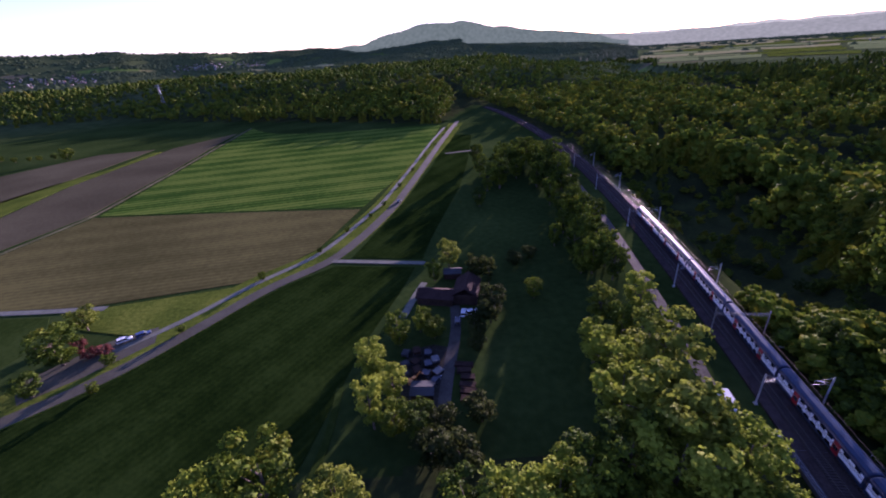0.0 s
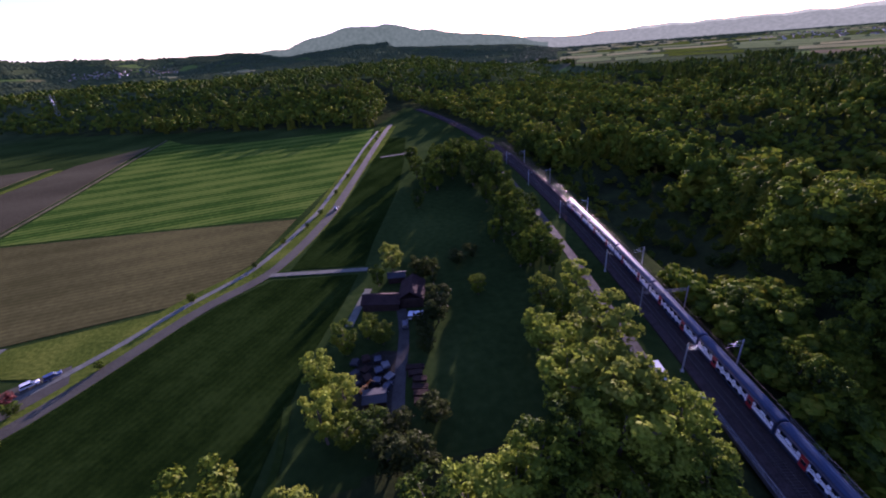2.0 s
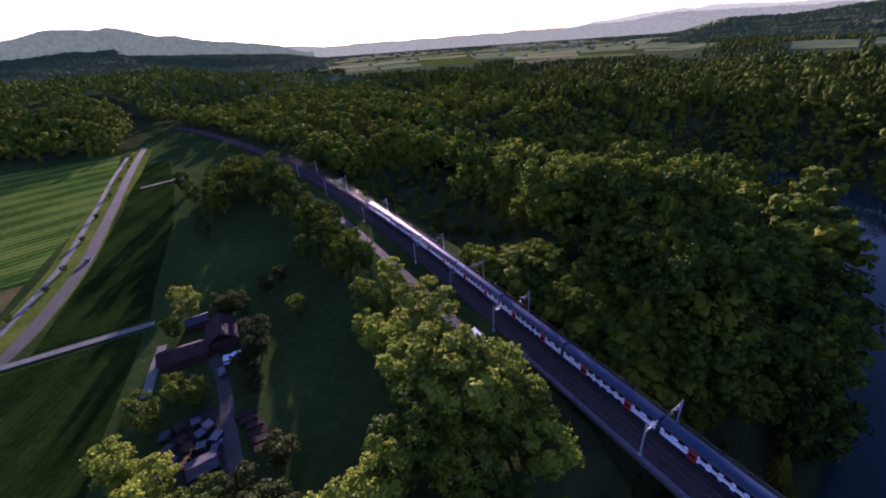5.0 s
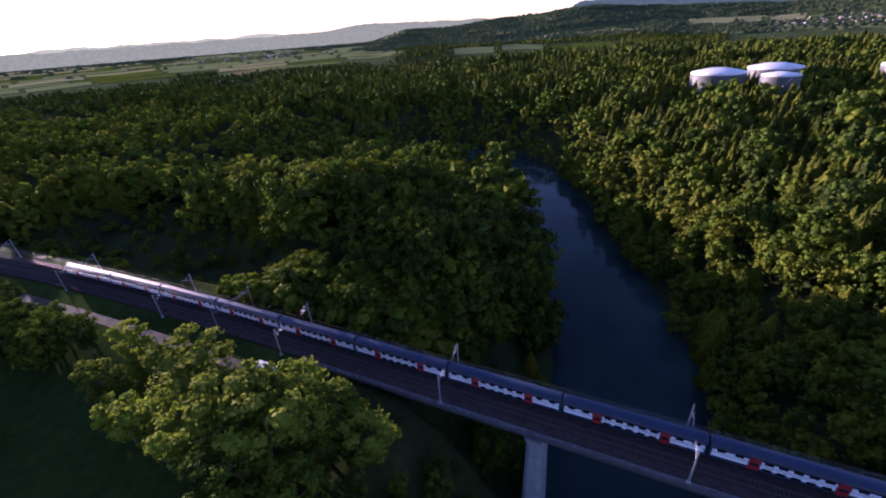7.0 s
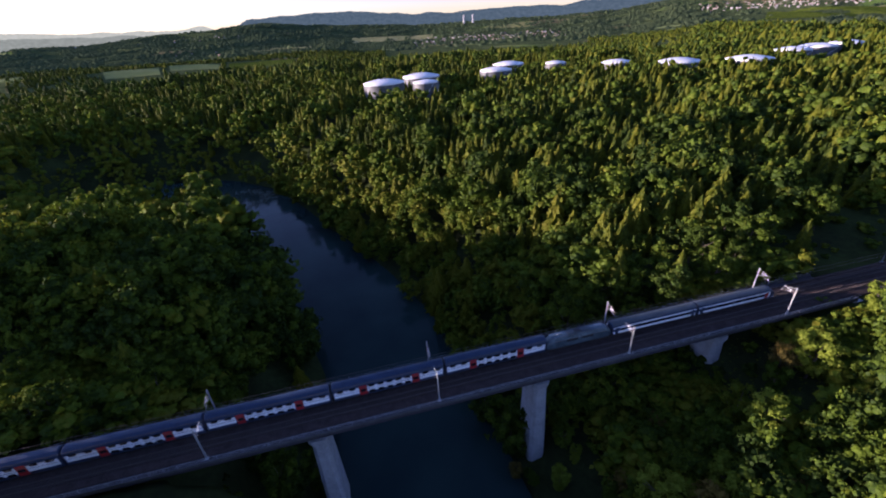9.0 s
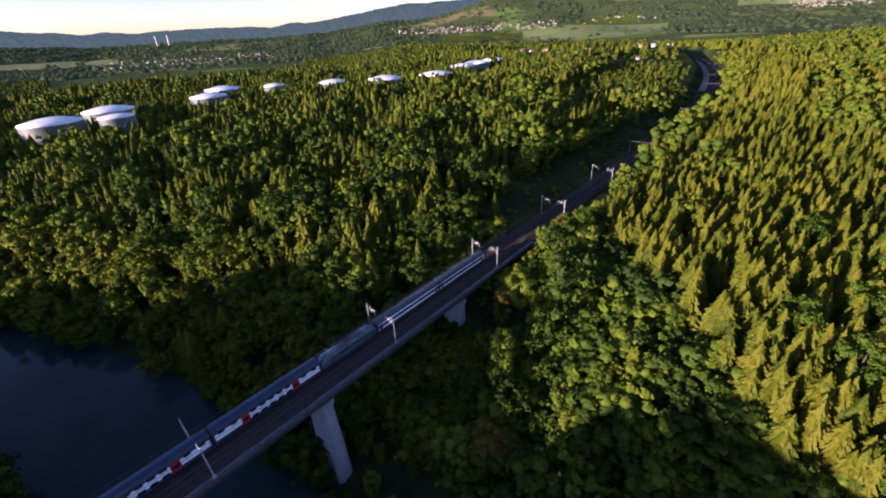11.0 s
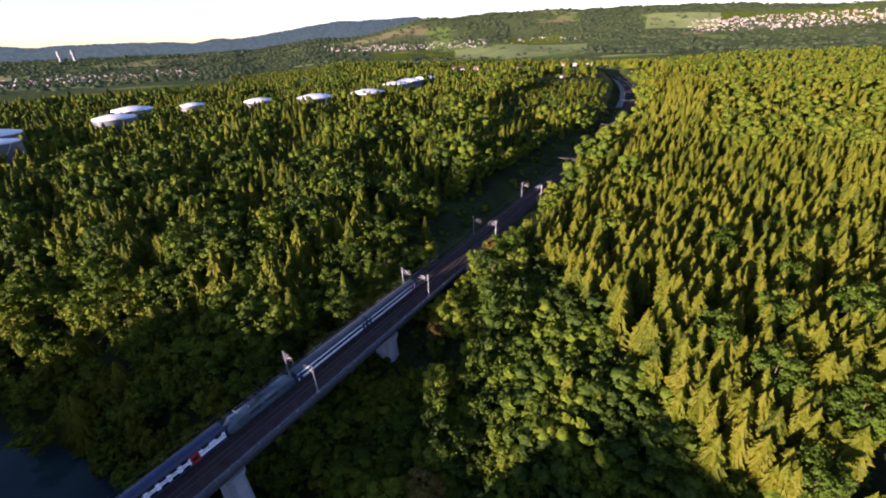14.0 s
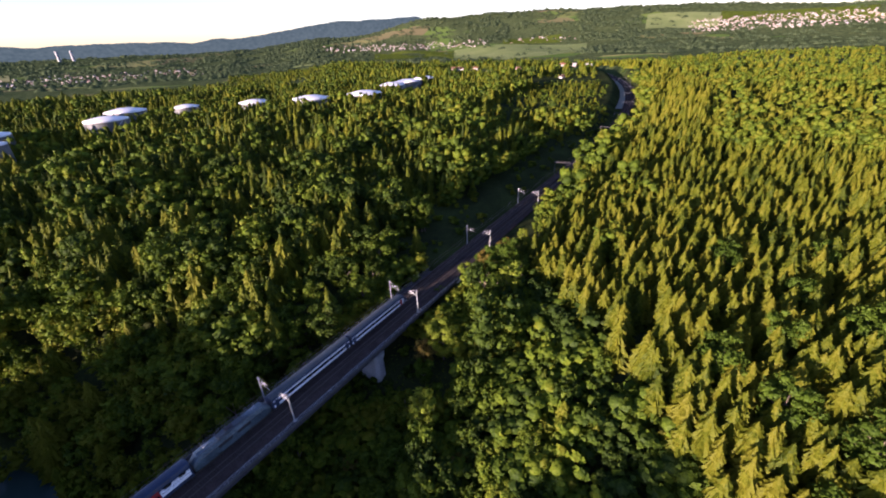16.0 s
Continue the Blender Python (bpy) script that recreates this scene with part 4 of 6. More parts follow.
def coach(cab=False):
    """Single-deck coach: grey-blue roof, dark window band between two white stripes."""
    L = 26.3
    c = thing("driving_coach" if cab else "coach", "single-deck coach with a dark window band between white stripes" if not cab else "driving coach with a white sloped cab at its front", "train car", "" if cab else "cars of the train")
    part("body", car_shell(1.41, 3.95, L, nose=1.6 if cab else 0), M["navy"], c, "dark blue body")
    rings = []
    for x in (-L / 2 + 0.2, L / 2 - (2.0 if cab else 0.2)):
        rings.append([(x, -1.2, 3.5), (x, -0.68, 3.86), (x, 0, 3.99), (x, 0.68, 3.86), (x, 1.2, 3.5)])
    part("roof", loft(rings), M["roof_grey"], c, "grey-blue roof")
    end = L / 2 - (1.9 if cab else 0.35)
    for y in (-1, 1):
        for z0, z1 in ((1.02, 1.66), (2.62, 3.06)):
            part("stripe", boxed((-L / 2 + 0.35, y * 1.43 - 0.03, z0), (end, y * 1.43 + 0.03, z1)), M["white"], c, "white stripe")
        w0 = None
        for i in range(11):
            x = -L / 2 + 3.3 + i * 2.0
            if cab and x > L / 2 - 4:
                continue
            if w0 is None:
                w0 = part("window", boxed((-0.7, -0.025, -0.42), (0.7, 0.025, 0.42), 0.0), M["glass"], c)
                w0.matrix_local = pose(x, y * 1.44, 2.12)
            else:
                share("window", w0, c, pose(x, y * 1.44, 2.12))
        for x in (-L / 2 + 1.3, L / 2 - (3.0 if cab else 1.3)):
            part("door", boxed((x - 0.5, y * 1.445 - 0.03, 0.98), (x + 0.5, y * 1.445 + 0.03, 2.95)), M["red"] if cab and x > 0 else M["navy"], c)
    if cab:
        nose = loft([[(L / 2 - 1.7, -1.3, 0.96), (L / 2 - 1.7, -1.3, 2.0), (L / 2 - 1.7, 1.3, 2.0), (L / 2 - 1.7, 1.3, 0.96)], [(L / 2 + 0.12, -1.2, 0.7), (L / 2 + 0.08, -1.2, 1.9), (L / 2 + 0.08, 1.2, 1.9), (L / 2 + 0.12, 1.2, 0.7)]])
        part("cab_front", nose, M["white"], c, "white cab front")
        part("windscreen", loft([[(L / 2 - 0.2, -1.05, 2.05), (L / 2 - 0.2, 1.05, 2.05), (L / 2 - 0.25, 1.05, 2.0), (L / 2 - 0.25, -1.05, 2.0)], [(L / 2 - 1.0, -0.95, 3.2), (L / 2 - 1.0, 0.95, 3.2), (L / 2 - 1.1, 0.95, 3.1), (L / 2 - 1.1, -0.95, 3.1)]]), M["glass"], c)
        for y in (-1.42, 1.42):
            part("cab_side", boxed((L / 2 - 3.0, y - 0.03, 1.62), (L / 2 - 1.75, y + 0.03, 2.62)), M["white"], c, "white cab side")
        for y in (-0.8, 0.8):
            part("headlight", rod(bmesh.new(), (L / 2 + 0.08, y, 1.2), (L / 2 + 0.16, y, 1.2), 0.14), M["glass"], c)
    bogies(c, L)
    part("coupler", rod(bmesh.new(), (-L / 2 - 0.3, 0, 0.95), (-L / 2 + 0.1, 0, 0.95), 0.18), M["black"], c)
    return c, L


def double_decker(tail=False):
    """Double-deck coach: navy body, white band notched by two rows of windows, red doors."""
    L = 26.5
    c = thing("driving_double_deck_coach" if tail else "double_deck_coach", "double-deck coach in navy and white with red doors" if not tail else "double-deck driving coach with a pale rounded end", "train car", "cars of the train")
    part("body", car_shell(1.39, 4.62, L, floor=0.6), M["navy"], c, "navy body")
    part("roof", loft([[(x, -1.15, 4.2), (x, -0.62, 4.56), (x, 0, 4.66), (x, 0.62, 4.56), (x, 1.15, 4.2)] for x in (-L / 2 + 0.25, L / 2 - 0.25)]), M["navy"], c)
    doors = (-L / 2 + 7.0, L / 2 - 7.0)
    win = None
    for y in (-1, 1):
        spans = [(-L / 2 + 0.35, doors[0] - 0.95), (doors[0] + 0.95, doors[1] - 0.95), (doors[1] + 0.95, L / 2 - 0.35)]
        for a, b in spans:
            part("side_band", boxed((a, y * 1.42 - 0.03, 1.42), (b, y * 1.42 + 0.03, 3.12)), M["white"], c, "white side band")
            part("stripe", boxed((a, y * 1.455 - 0.01, 2.2), (b, y * 1.455 + 0.01, 2.3)), M["navy"], c, "thin dark stripe")
            k = max(1, int((b - a) / 2.1))
            for i in range(k):
                x = a + (i + 0.5) * (b - a) / k
                for z in (1.42, 3.1) if b - a > 9 else (3.1,):
                    if win is None:
                        win = part("window", boxed((-0.68, -0.03, -0.4), (0.68, 0.03, 0.4)), M["glass"], c)
                        win.matrix_local = pose(x, y * 1.435, z)
                    else:
                        share("window", win, c, pose(x, y * 1.435, z))
        for x in doors:
            part("door", boxed((x - 0.85, y * 1.43 - 0.04, 0.75), (x + 0.85, y * 1.43 + 0.04, 3.5), 0.02), M["red"], c, "red double door")
            part("door_window", boxed((x - 0.6, y * 1.475 - 0.01, 1.7), (x + 0.6, y * 1.475 + 0.01, 2.5)), M["glass"], c)
    bogies(c, L)
    part("gangway", boxed((-L / 2 - 0.2, -0.8, 0.9), (-L / 2 + 0.05, 0.8, 3.3)), M["black"], c)
    if tail:
        part("cab_end", loft([[(-L / 2 + 1.2, -1.36, 0.7), (-L / 2 + 1.2, -1.36, 3.9), (-L / 2 + 1.2, 0, 4.6), (-L / 2 + 1.2, 1.36, 3.9), (-L / 2 + 1.2, 1.36, 0.7)],
                              [(-L / 2 - 0.7, -1.1, 0.7), (-L / 2 - 0.5, -1.1, 2.4), (-L / 2 + 0.1, 0, 3.6), (-L / 2 - 0.5, 1.1, 2.4), (-L / 2 - 0.7, 1.1, 0.7)]]), M["white"], c, "pale rounded cab end")
        part("rear_screen", loft([[(-L / 2 - 0.56, -0.95, 2.05), (-L / 2 - 0.56, 0.95, 2.05), (-L / 2 - 0.5, 0.95, 2.05), (-L / 2 - 0.5, -0.95, 2.05)], [(-L / 2 - 0.12, -0.6, 3.1), (-L / 2 - 0.12, 0.6, 3.1), (-L / 2 - 0.05, 0.6, 3.1), (-L / 2 - 0.05, -0.6, 3.1)]]), M["glass"], c)
    return c, L


def locomotive():
    L = 18.3
    c = thing("locomotive", "silver-blue electric locomotive with sloped ends and two pantographs", "locomotive")
    prof = [(-1.4, 0.8), (-1.48, 1.6), (-1.4, 3.0), (-1.05, 3.75), (0, 3.95), (1.05, 3.75), (1.4, 3.0), (1.48, 1.6), (1.4, 0.8)]
    rings = []
    for x, k, top in ((-L / 2, 0.88, 0.55), (-L / 2 + 1.5, 1, 0.97), (-L / 2 + 2.2, 1, 1), (L / 2 - 2.2, 1, 1), (L / 2 - 1.5, 1, 0.97), (L / 2, 0.88, 0.55)):
        rings.append([(x, y * k, 0.8 + (z - 0.8) * (top if z > 1.7 else 1)) for y, z in prof])
    part("body", loft(rings), M["loco"], c, "silver-blue ribbed body")
    for sx in (-1, 1):
        part("windscreen", loft([[(sx * (L / 2 - 0.12), y, 2.15) for y in (-1.05, 1.05)] + [(sx * (L / 2 - 0.3), y, 2.1) for y in (1.05, -1.05)],
                                 [(sx * (L / 2 - 1.25), y, 3.35) for y in (-0.95, 0.95)] + [(sx * (L / 2 - 1.45), y, 3.2) for y in (0.95, -0.95)]]), M["glass"], c)
        for y in (-1.44, 1.44):
            part("side_grille", boxed((sx * 2.2 - 1.6, y - 0.04, 2.2), (sx * 2.2 + 1.6, y + 0.04, 2.9)), M["black"], c)
            part("cab_door", boxed((sx * 6.9 - 0.4, y - 0.05, 1.0), (sx * 6.9 + 0.4, y + 0.05, 2.9)), M["loco"], c)
        part("pantograph", rod(rod(rod(bmesh.new(), (sx * 6.0, 0, 4.0), (sx * 4.6, 0, 4.35), 0.05), (sx * 4.6, 0, 4.35), (sx * 6.2, 0, 4.6), 0.04), (sx * 6.2, -0.8, 4.62), (sx * 6.2, 0.8, 4.62), 0.04), M["galv"], c)
    part("roof_hatch", boxed((-3.2, -0.8, 3.8), (3.2, 0.8, 4.08), 0.06), M["roof_grey"], c)
    part("roof_box", boxed((-1.2, -0.5, 4.08), (0.6, 0.5, 4.3), 0.05), M["black"], c)
    bogies(c, L)
    return c, L


def place_train():
    s = TRAIN_FRONT
    one, L1 = coach(True)
    two, L2 = coach()
    loc, L3 = locomotive()
    first, L4 = double_decker()
    last, _ = double_decker(True)
    for ob, L in ((one, L1), (two, L2), (loc, L3)):
        ob.matrix_world = frame_at(s - L / 2, TRAIN_N, 0.0)
        s -= L + 0.45
    for i in range(9):
        m = frame_at(s - L4 / 2, TRAIN_N, 0.0)
        if i == 0:
            first.matrix_world = m
        elif i == 8:
            last.matrix_world = m
        else:
            copy_thing(first, m)
        s -= L4 + 0.45


place_train()


# ---- trees ----
rng = np.random.default_rng(7)


GOLD = (1 + 5**0.5) / 2
ICO_V = np.array([(-1, GOLD, 0), (1, GOLD, 0), (-1, -GOLD, 0), (1, -GOLD, 0), (0, -1, GOLD), (0, 1, GOLD), (0, -1, -GOLD), (0, 1, -GOLD), (GOLD, 0, -1), (GOLD, 0, 1), (-GOLD, 0, -1), (-GOLD, 0, 1)]) / math.hypot(1, GOLD)
ICO_F = np.array([(0, 11, 5), (0, 5, 1), (0, 1, 7), (0, 7, 10), (0, 10, 11), (1, 5, 9), (5, 11, 4), (11, 10, 2), (10, 7, 6), (7, 1, 8), (3, 9, 4), (3, 4, 2), (3, 2, 6), (3, 6, 8), (3, 8, 9), (4, 9, 5), (2, 4, 11), (6, 2, 10), (8, 6, 7), (9, 8, 1)])


def joined(pieces):
    """Triangle pieces (vertices, faces) as one."""
    vs, fs, k = [], [], 0
    for v, f in pieces:
        vs.append(v), fs.append(np.asarray(f) + k)
        k += len(v)
    return np.concatenate(vs), np.concatenate(fs)


def cards(c, nrm, size, long=1.5):
    """Leaf clumps as bent diamonds: centre, facing and size of each."""
    k = len(c)
    nrm = nrm / np.linalg.norm(nrm, axis=1)[:, None]
    t = rng.normal(size=(k, 3))
    t -= (t * nrm).sum(1)[:, None] * nrm
    t /= np.linalg.norm(t, axis=1)[:, None]
    b = np.cross(nrm, t)
    s = size[:, None]
    fold = nrm * s * 0.22
    v = np.stack([c + t * s * long / 2 - fold, c + b * s / 2 + fold * 0.4, c - t * s * long / 2 - fold, c - b * s / 2 + fold * 0.4], 1).reshape(-1, 3)
    i = np.arange(k) * 4
    return v, np.concatenate([np.stack([i, i + 1, i + 3], 1), np.stack([i + 1, i + 2, i + 3], 1)])


def broadleaf(h, w, lobes, per, size, low=0.28):
    """Crown of a broad-leaved tree: uneven lobes of foliage, with leaf clumps standing out all over them."""
    out = []
    bv = ICO_V
    for i in range(lobes):
        a = i * 2.4 + rng.uniform(-0.5, 0.5)
        zc = low + (0.86 - low) * (i + 0.5) / lobes + rng.uniform(-0.07, 0.07)
        prof = math.sin(math.pi * min(1, max(0.05, (zc - low * 0.55) / (1.12 - low * 0.55)))) ** 0.7
        rr = w * 0.5 * prof * rng.uniform(0.4, 0.78)
        lr = w * rng.uniform(0.15, 0.25) * (0.6 + 0.5 * prof) * min(1.1, (13 / lobes) ** 0.4)
        c = np.array([math.cos(a) * rr, math.sin(a) * rr, zc * h])
        turn = np.linalg.qr(rng.normal(size=(3, 3)))[0]
        body = bv @ turn
        bf = ICO_F[body[ICO_F].mean(1)[:, 2] > -0.45]
        out.append((c + body * lr * rng.uniform(*((0.42, 0.68) if per > 14 else (0.62, 0.98)), (len(bv), 1)) * [1, 1, 0.85], bf))
        n = rng.normal(size=(per, 3))
        n /= np.linalg.norm(n, axis=1)[:, None]
        n[:, 2] = np.where(n[:, 2] < -0.35, -n[:, 2], n[:, 2])
        p = c + n * lr * rng.uniform(0.7, 1.1, (per, 1)) * [1, 1, 0.85]
        out.append(cards(p, n + rng.normal(size=(per, 3)) * 0.6, size * rng.uniform(0.6, 1.35, per)))
    return joined(out)


def spruce(h, w, tiers, ring, whorls, k, low=0.05):
    """A spruce: a close column of drooping boughs in rings, narrowing to a blunt tip, round a darker core."""
    out = []
    for i in range(tiers):
        f = i / tiers
        z = h * (low + (0.96 - low) * f)
        r = w * 0.5 * (1 - f) ** 0.66 * (0.6 if whorls else 0.92) + 0.1
        a = np.linspace(0, 2 * math.pi, ring, endpoint=False) + rng.uniform(0, 1)
        rr = r * rng.uniform(0.85, 1.15, ring)
        v = np.concatenate([np.stack([np.cos(a) * rr, np.sin(a) * rr, z - rr * 0.35], 1), [[0, 0, min(h, z + h / tiers * 2.2)]]])
        j = np.arange(ring)
        out.append((v, np.stack([j, (j + 1) % ring, np.full(ring, ring)], 1)))
    quads = []
    for i in range(whorls):
        f = (i + rng.uniform(0, 0.5)) / whorls
        z = h * (low + (1 - low) * f)
        r = w * 0.5 * (1 - f) ** 0.62 * rng.uniform(0.88, 1.12) + 0.1
        kk = max(4, int(k * (1 - f) ** 0.4))
        for j in range(kk):
            a = (j + rng.uniform(-0.35, 0.35)) * 2 * math.pi / kk + i * 1.3
            rj = r * rng.uniform(0.62, 1.2)
            d, side = np.array([math.cos(a), math.sin(a), 0]), np.array([-math.sin(a), math.cos(a), 0])
            dz, wd = rj * rng.uniform(0.7, 1.35), 3.14 * r / kk * rng.uniform(0.5, 0.8)
            o = np.array([0, 0, z])
            quads.append([o + d * rj * 0.25, o + d * rj * 0.72 + side * wd - [0, 0, dz * 0.9], o + d * rj - [0, 0, dz * 0.85], o + d * rj * 0.72 - side * wd - [0, 0, dz * 0.9]])
    if quads:
        q = np.array(quads).reshape(-1, 3)
        i = np.arange(len(quads)) * 4
        out.append((q, np.concatenate([np.stack([i, i + 1, i + 2], 1), np.stack([i, i + 2, i + 3], 1)])))
    return joined(out)


def tree_models(name, make, material, count, h, limbs):
    """Model trees (trunk and crown parts), kept for copying."""
    models = []
    for i in range(count):
        t = thing(name, "leafy green tree beside the railway", "tree")
        crown = mesh_from("crown", *make(), material, True)
        crown.parent = t
        bm = bmesh.new()
        lean = Vector((rng.uniform(-0.3, 0.3), rng.uniform(-0.3, 0.3), 0))
        rod(bm, (0, 0, -1.0), lean + Vector((0, 0, h * 0.35)), h * 0.022, h * 0.015, 9)
        rod(bm, lean + Vector((0, 0, h * 0.35)), lean * 1.6 + Vector((0, 0, h * (0.9 if not limbs else 0.72))), h * 0.015, h * 0.004, 7)
        for j in range(limbs):
            a = j * 2.1 + rng.uniform(0, 1)
            z = h * rng.uniform(0.28, 0.55)
            rod(bm, (lean.x, lean.y, z), (lean.x + math.cos(a) * h * 0.2, lean.y + math.sin(a) * h * 0.2, z + h * 0.2), h * 0.008, h * 0.003, 5)
        part("trunk", bm, M["bark"], t)
        models.append(t)
    return models


H0 = 20.0
MODELS = {
    "leaf": tree_models("broadleaf_tree", lambda: broadleaf(H0, 13, 32, 58, 0.6, 0.12), M["leaf"], 5, H0, 6),
    "leaf_pale": tree_models("willow_tree", lambda: broadleaf(H0, 13, 32, 58, 0.6, 0.2), M["leaf_pale"], 2, H0, 6),
    "leaf_yellow": tree_models("poplar_tree", lambda: broadleaf(H0, 11, 30, 60, 0.58, 0.15), M["leaf_yellow"], 2, H0, 5),
    "leaf_dark": tree_models("dark_tree", lambda: broadleaf(H0, 13, 18, 66, 0.8, 0.2), M["leaf_dark"], 2, H0, 6),
    "leaf_oak": tree_models("oak_tree", lambda: broadleaf(H0, 15, 34, 58, 0.62, 0.2), M["leaf_oak"], 2, H0, 6),
    "leaf_rust": tree_models("rusty_tree", lambda: broadleaf(H0, 13, 30, 60, 0.58, 0.2), M["leaf_rust"], 2, H0, 6),
    "leaf_red": tree_models("copper_shrub", lambda: broadleaf(H0, 18, 12, 66, 1.1, 0.05), M["leaf_red"], 1, H0, 4),
    "needle": tree_models("spruce_tree", lambda: spruce(H0, 11.5, 6, 12, 28, 16), M["needle"], 4, H0, 0),
}
LABELS = {
    "leaf": "leafy green broad-leaved tree with a full uneven crown", "leaf_pale": "pale grey-green leafy tree with a loose crown", "leaf_yellow": "bright yellow-green leafy tree",
    "leaf_dark": "dark-leaved tree with a dense crown", "leaf_oak": "dense dark green leafy tree with a broad crown", "leaf_rust": "leafy tree with a rust-brown uneven crown", "leaf_red": "low copper-leaved garden shrub", "needle": "tall slender green spruce",
}
WIDTHS = {"leaf": 13, "leaf_pale": 13, "leaf_yellow": 11, "leaf_dark": 13, "leaf_oak": 15, "leaf_rust": 13, "leaf_red": 18, "needle": 9.6}
used = set()


def plant(kind, x, y, h, w, group, label=""):
    model = MODELS[kind][int(rng.integers(len(MODELS[kind])))]
    z = float(height(x, y))
    m = pose(x, y, z - 0.1, 0, 0, float(rng.uniform(0, 360)))
    size = (w / WIDTHS[kind], w / WIDTHS[kind], h / H0)
    if model not in used:
        used.add(model)
        ob = model
        ob.matrix_world = m
    else:
        ob = copy_thing(model, m)
    ob.scale = size
    tagged(ob, label or LABELS[kind], "tree", group)
    return ob


# trees between meadow and railway
BANK = [(46, 100, 15, 10), (58, 102, 16, 10), (48, 91, 14, 10), (38, 84, 15, 10), (50, 74, 22, 18), (38, 75, 18, 13), (42, 55, 24, 20), (35, 61, 20, 15), (47, 54, 20, 14), (52, 48, 17, 13), (22, 46, 18, 15),
        (17, 44, 16, 13), (49, 37, 13, 12), (8, 43, 15, 13), (1, 43, 15, 13), (38, 46, 22, 17), (31, 48, 20, 16), (45, 29, 13, 13), (30, 36, 15, 14), (44, 41, 14, 13), (38, 38, 13, 12), (54, 41, 10, 9)]
for i, (x, y, h, w) in enumerate(BANK):
    plant("leaf_pale" if i in (0, 6, 4, 8) else ("leaf_yellow" if i % 2 else "leaf"), x, y, h, w, "trees along the railway bank")
GROVE = [(48, 301, 18, 13), (62, 310, 18, 13), (74, 272, 18, 13), (78, 251, 17, 12), (30, 240, 14, 10), (22, 214, 12, 9), (40, 275, 16, 12), (58, 285, 17, 12), (66, 255, 16, 12), (35, 258, 14, 10), (52, 262, 15, 11), (68, 193, 14, 9), (60, 151, 16, 10), (60, 133, 16, 10),
         (48, 157, 12, 7), (62, 126, 12, 8), (51, 132, 13, 10), (30, 118, 9, 7), (70, 170, 14, 9), (73, 215, 14, 9), (66, 180, 13, 9)]
for x, y, h, w in GROVE:
    plant("leaf", x, y, h, w, "trees of the grove")
for i in range(34):
    hx, hy = line(-104 - i * 6.6, -21 - 6 * (i % 2) + float(rng.uniform(-3, 3)))
    plant("leaf", hx, hy, float(rng.uniform(11, 17)), float(rng.uniform(8, 12)), "trees along the railway hedge")
for i in range(16):
    plant("leaf", float(rng.uniform(24, 80)), float(rng.uniform(232, 318)), float(rng.uniform(16, 22)), float(rng.uniform(10, 14)), "trees of the grove")
for i, (s, n, h) in enumerate(((96, -22, 11), (101, -31, 12), (106, -20, 9), (110, -27, 11), (112, -38, 13), (119, -33, 11), (124, -40, 12), (104, -41, 13), (131, -36, 10), (116, -46, 13), (128, -48, 12), (138, -42, 10))):
    bx, by = line(s, n)
    h = h * (1.3 if n > -32 else 0.72)
    plant("leaf_yellow" if i % 3 == 0 else ("leaf_rust" if i % 4 == 1 else "leaf"), bx, by, h, h * 0.75, "trees on the river bank")
YARD = [(2, 143, 14, 10, 2), (13, 135, 10, 8, 1), (-15, 98, 12, 9, 0), (-21, 84, 14, 10, 3), (-19, 68, 17, 8, 3), (-15, 77, 11, 8, 3), (-14, 66, 10, 9, 0), (-8, 65, 10, 9, 0), (-5, 58, 10, 9, 1), (-4, 101, 7, 7, 2), (-8, 108, 7, 6, 0), (15, 113, 10, 9, 1),
        (8.5, 98, 6.5, 6, 1), (-4, 135, 9, 7, 0), (1, 56, 9, 9, 1), (10.5, 131.5, 12, 6, 1), (16, 130, 12, 6, 1),
        (13.5, 106, 9, 9, 1), (7.5, 93, 5.5, 6, 1), (8, 103, 7, 6, 1), (-9, 104, 7, 5, 3), (-4.5, 100, 7, 7, 2), (6, 68, 8, 8, 1), (-3, 66, 8, 8, 1), (28, 143, 6, 8, 1), (35, 147, 6, 7, 1)]
for x, y, h, w, k in YARD:
    plant(("leaf", "leaf_dark", "leaf_pale", "leaf_yellow")[k], x, y, h, w, "trees round the yard")
LEFT = [(-118, 100, 14, 15, 0), (-124, 118, 10, 10, 2), (-116, 87, 8, 8, 0), (-74, 146, 4, 4, 0), (-56, 168, 3, 3, 0), (-37, 50, 20, 17, 0), (-46, 46, 17, 13, 3), (-22, 45, 17, 13, 2), (-99, 87, 3.5, 4, 0), (-89, 113, 3, 3, 0), (-402, 456, 14, 16, 0), (-38, 208, 3, 3, 0), (-103, 99, 4, 5, 0)]
for x, y, h, w, k in LEFT:
    plant(("leaf", "leaf_dark", "leaf_pale", "leaf_yellow")[k], x, y, h, w, "trees beside the road")
for x, y, h in ((-472, 468, 6), (-457, 470, 5), (-442, 466, 6), (-428, 470, 7), (-415, 466, 5), (-497, 478, 7)):
    plant("leaf", x, y, h, h * 1.3, "shrubs between the fields", "low leafy shrub between two fields")
for x, y in ((-108, 104), (-112, 103), (-119, 108)):
    plant("leaf_red", x, y, 3.5, 5, "garden shrubs")
for x, y in ((-31, 226), (-24, 262), (-17, 300), (-8, 345), (1, 392), (10, 435), (-46, 190), (15, 470)):
    plant("leaf", x - 1.5, y, 3.2, 3.5, "shrubs beside the road")


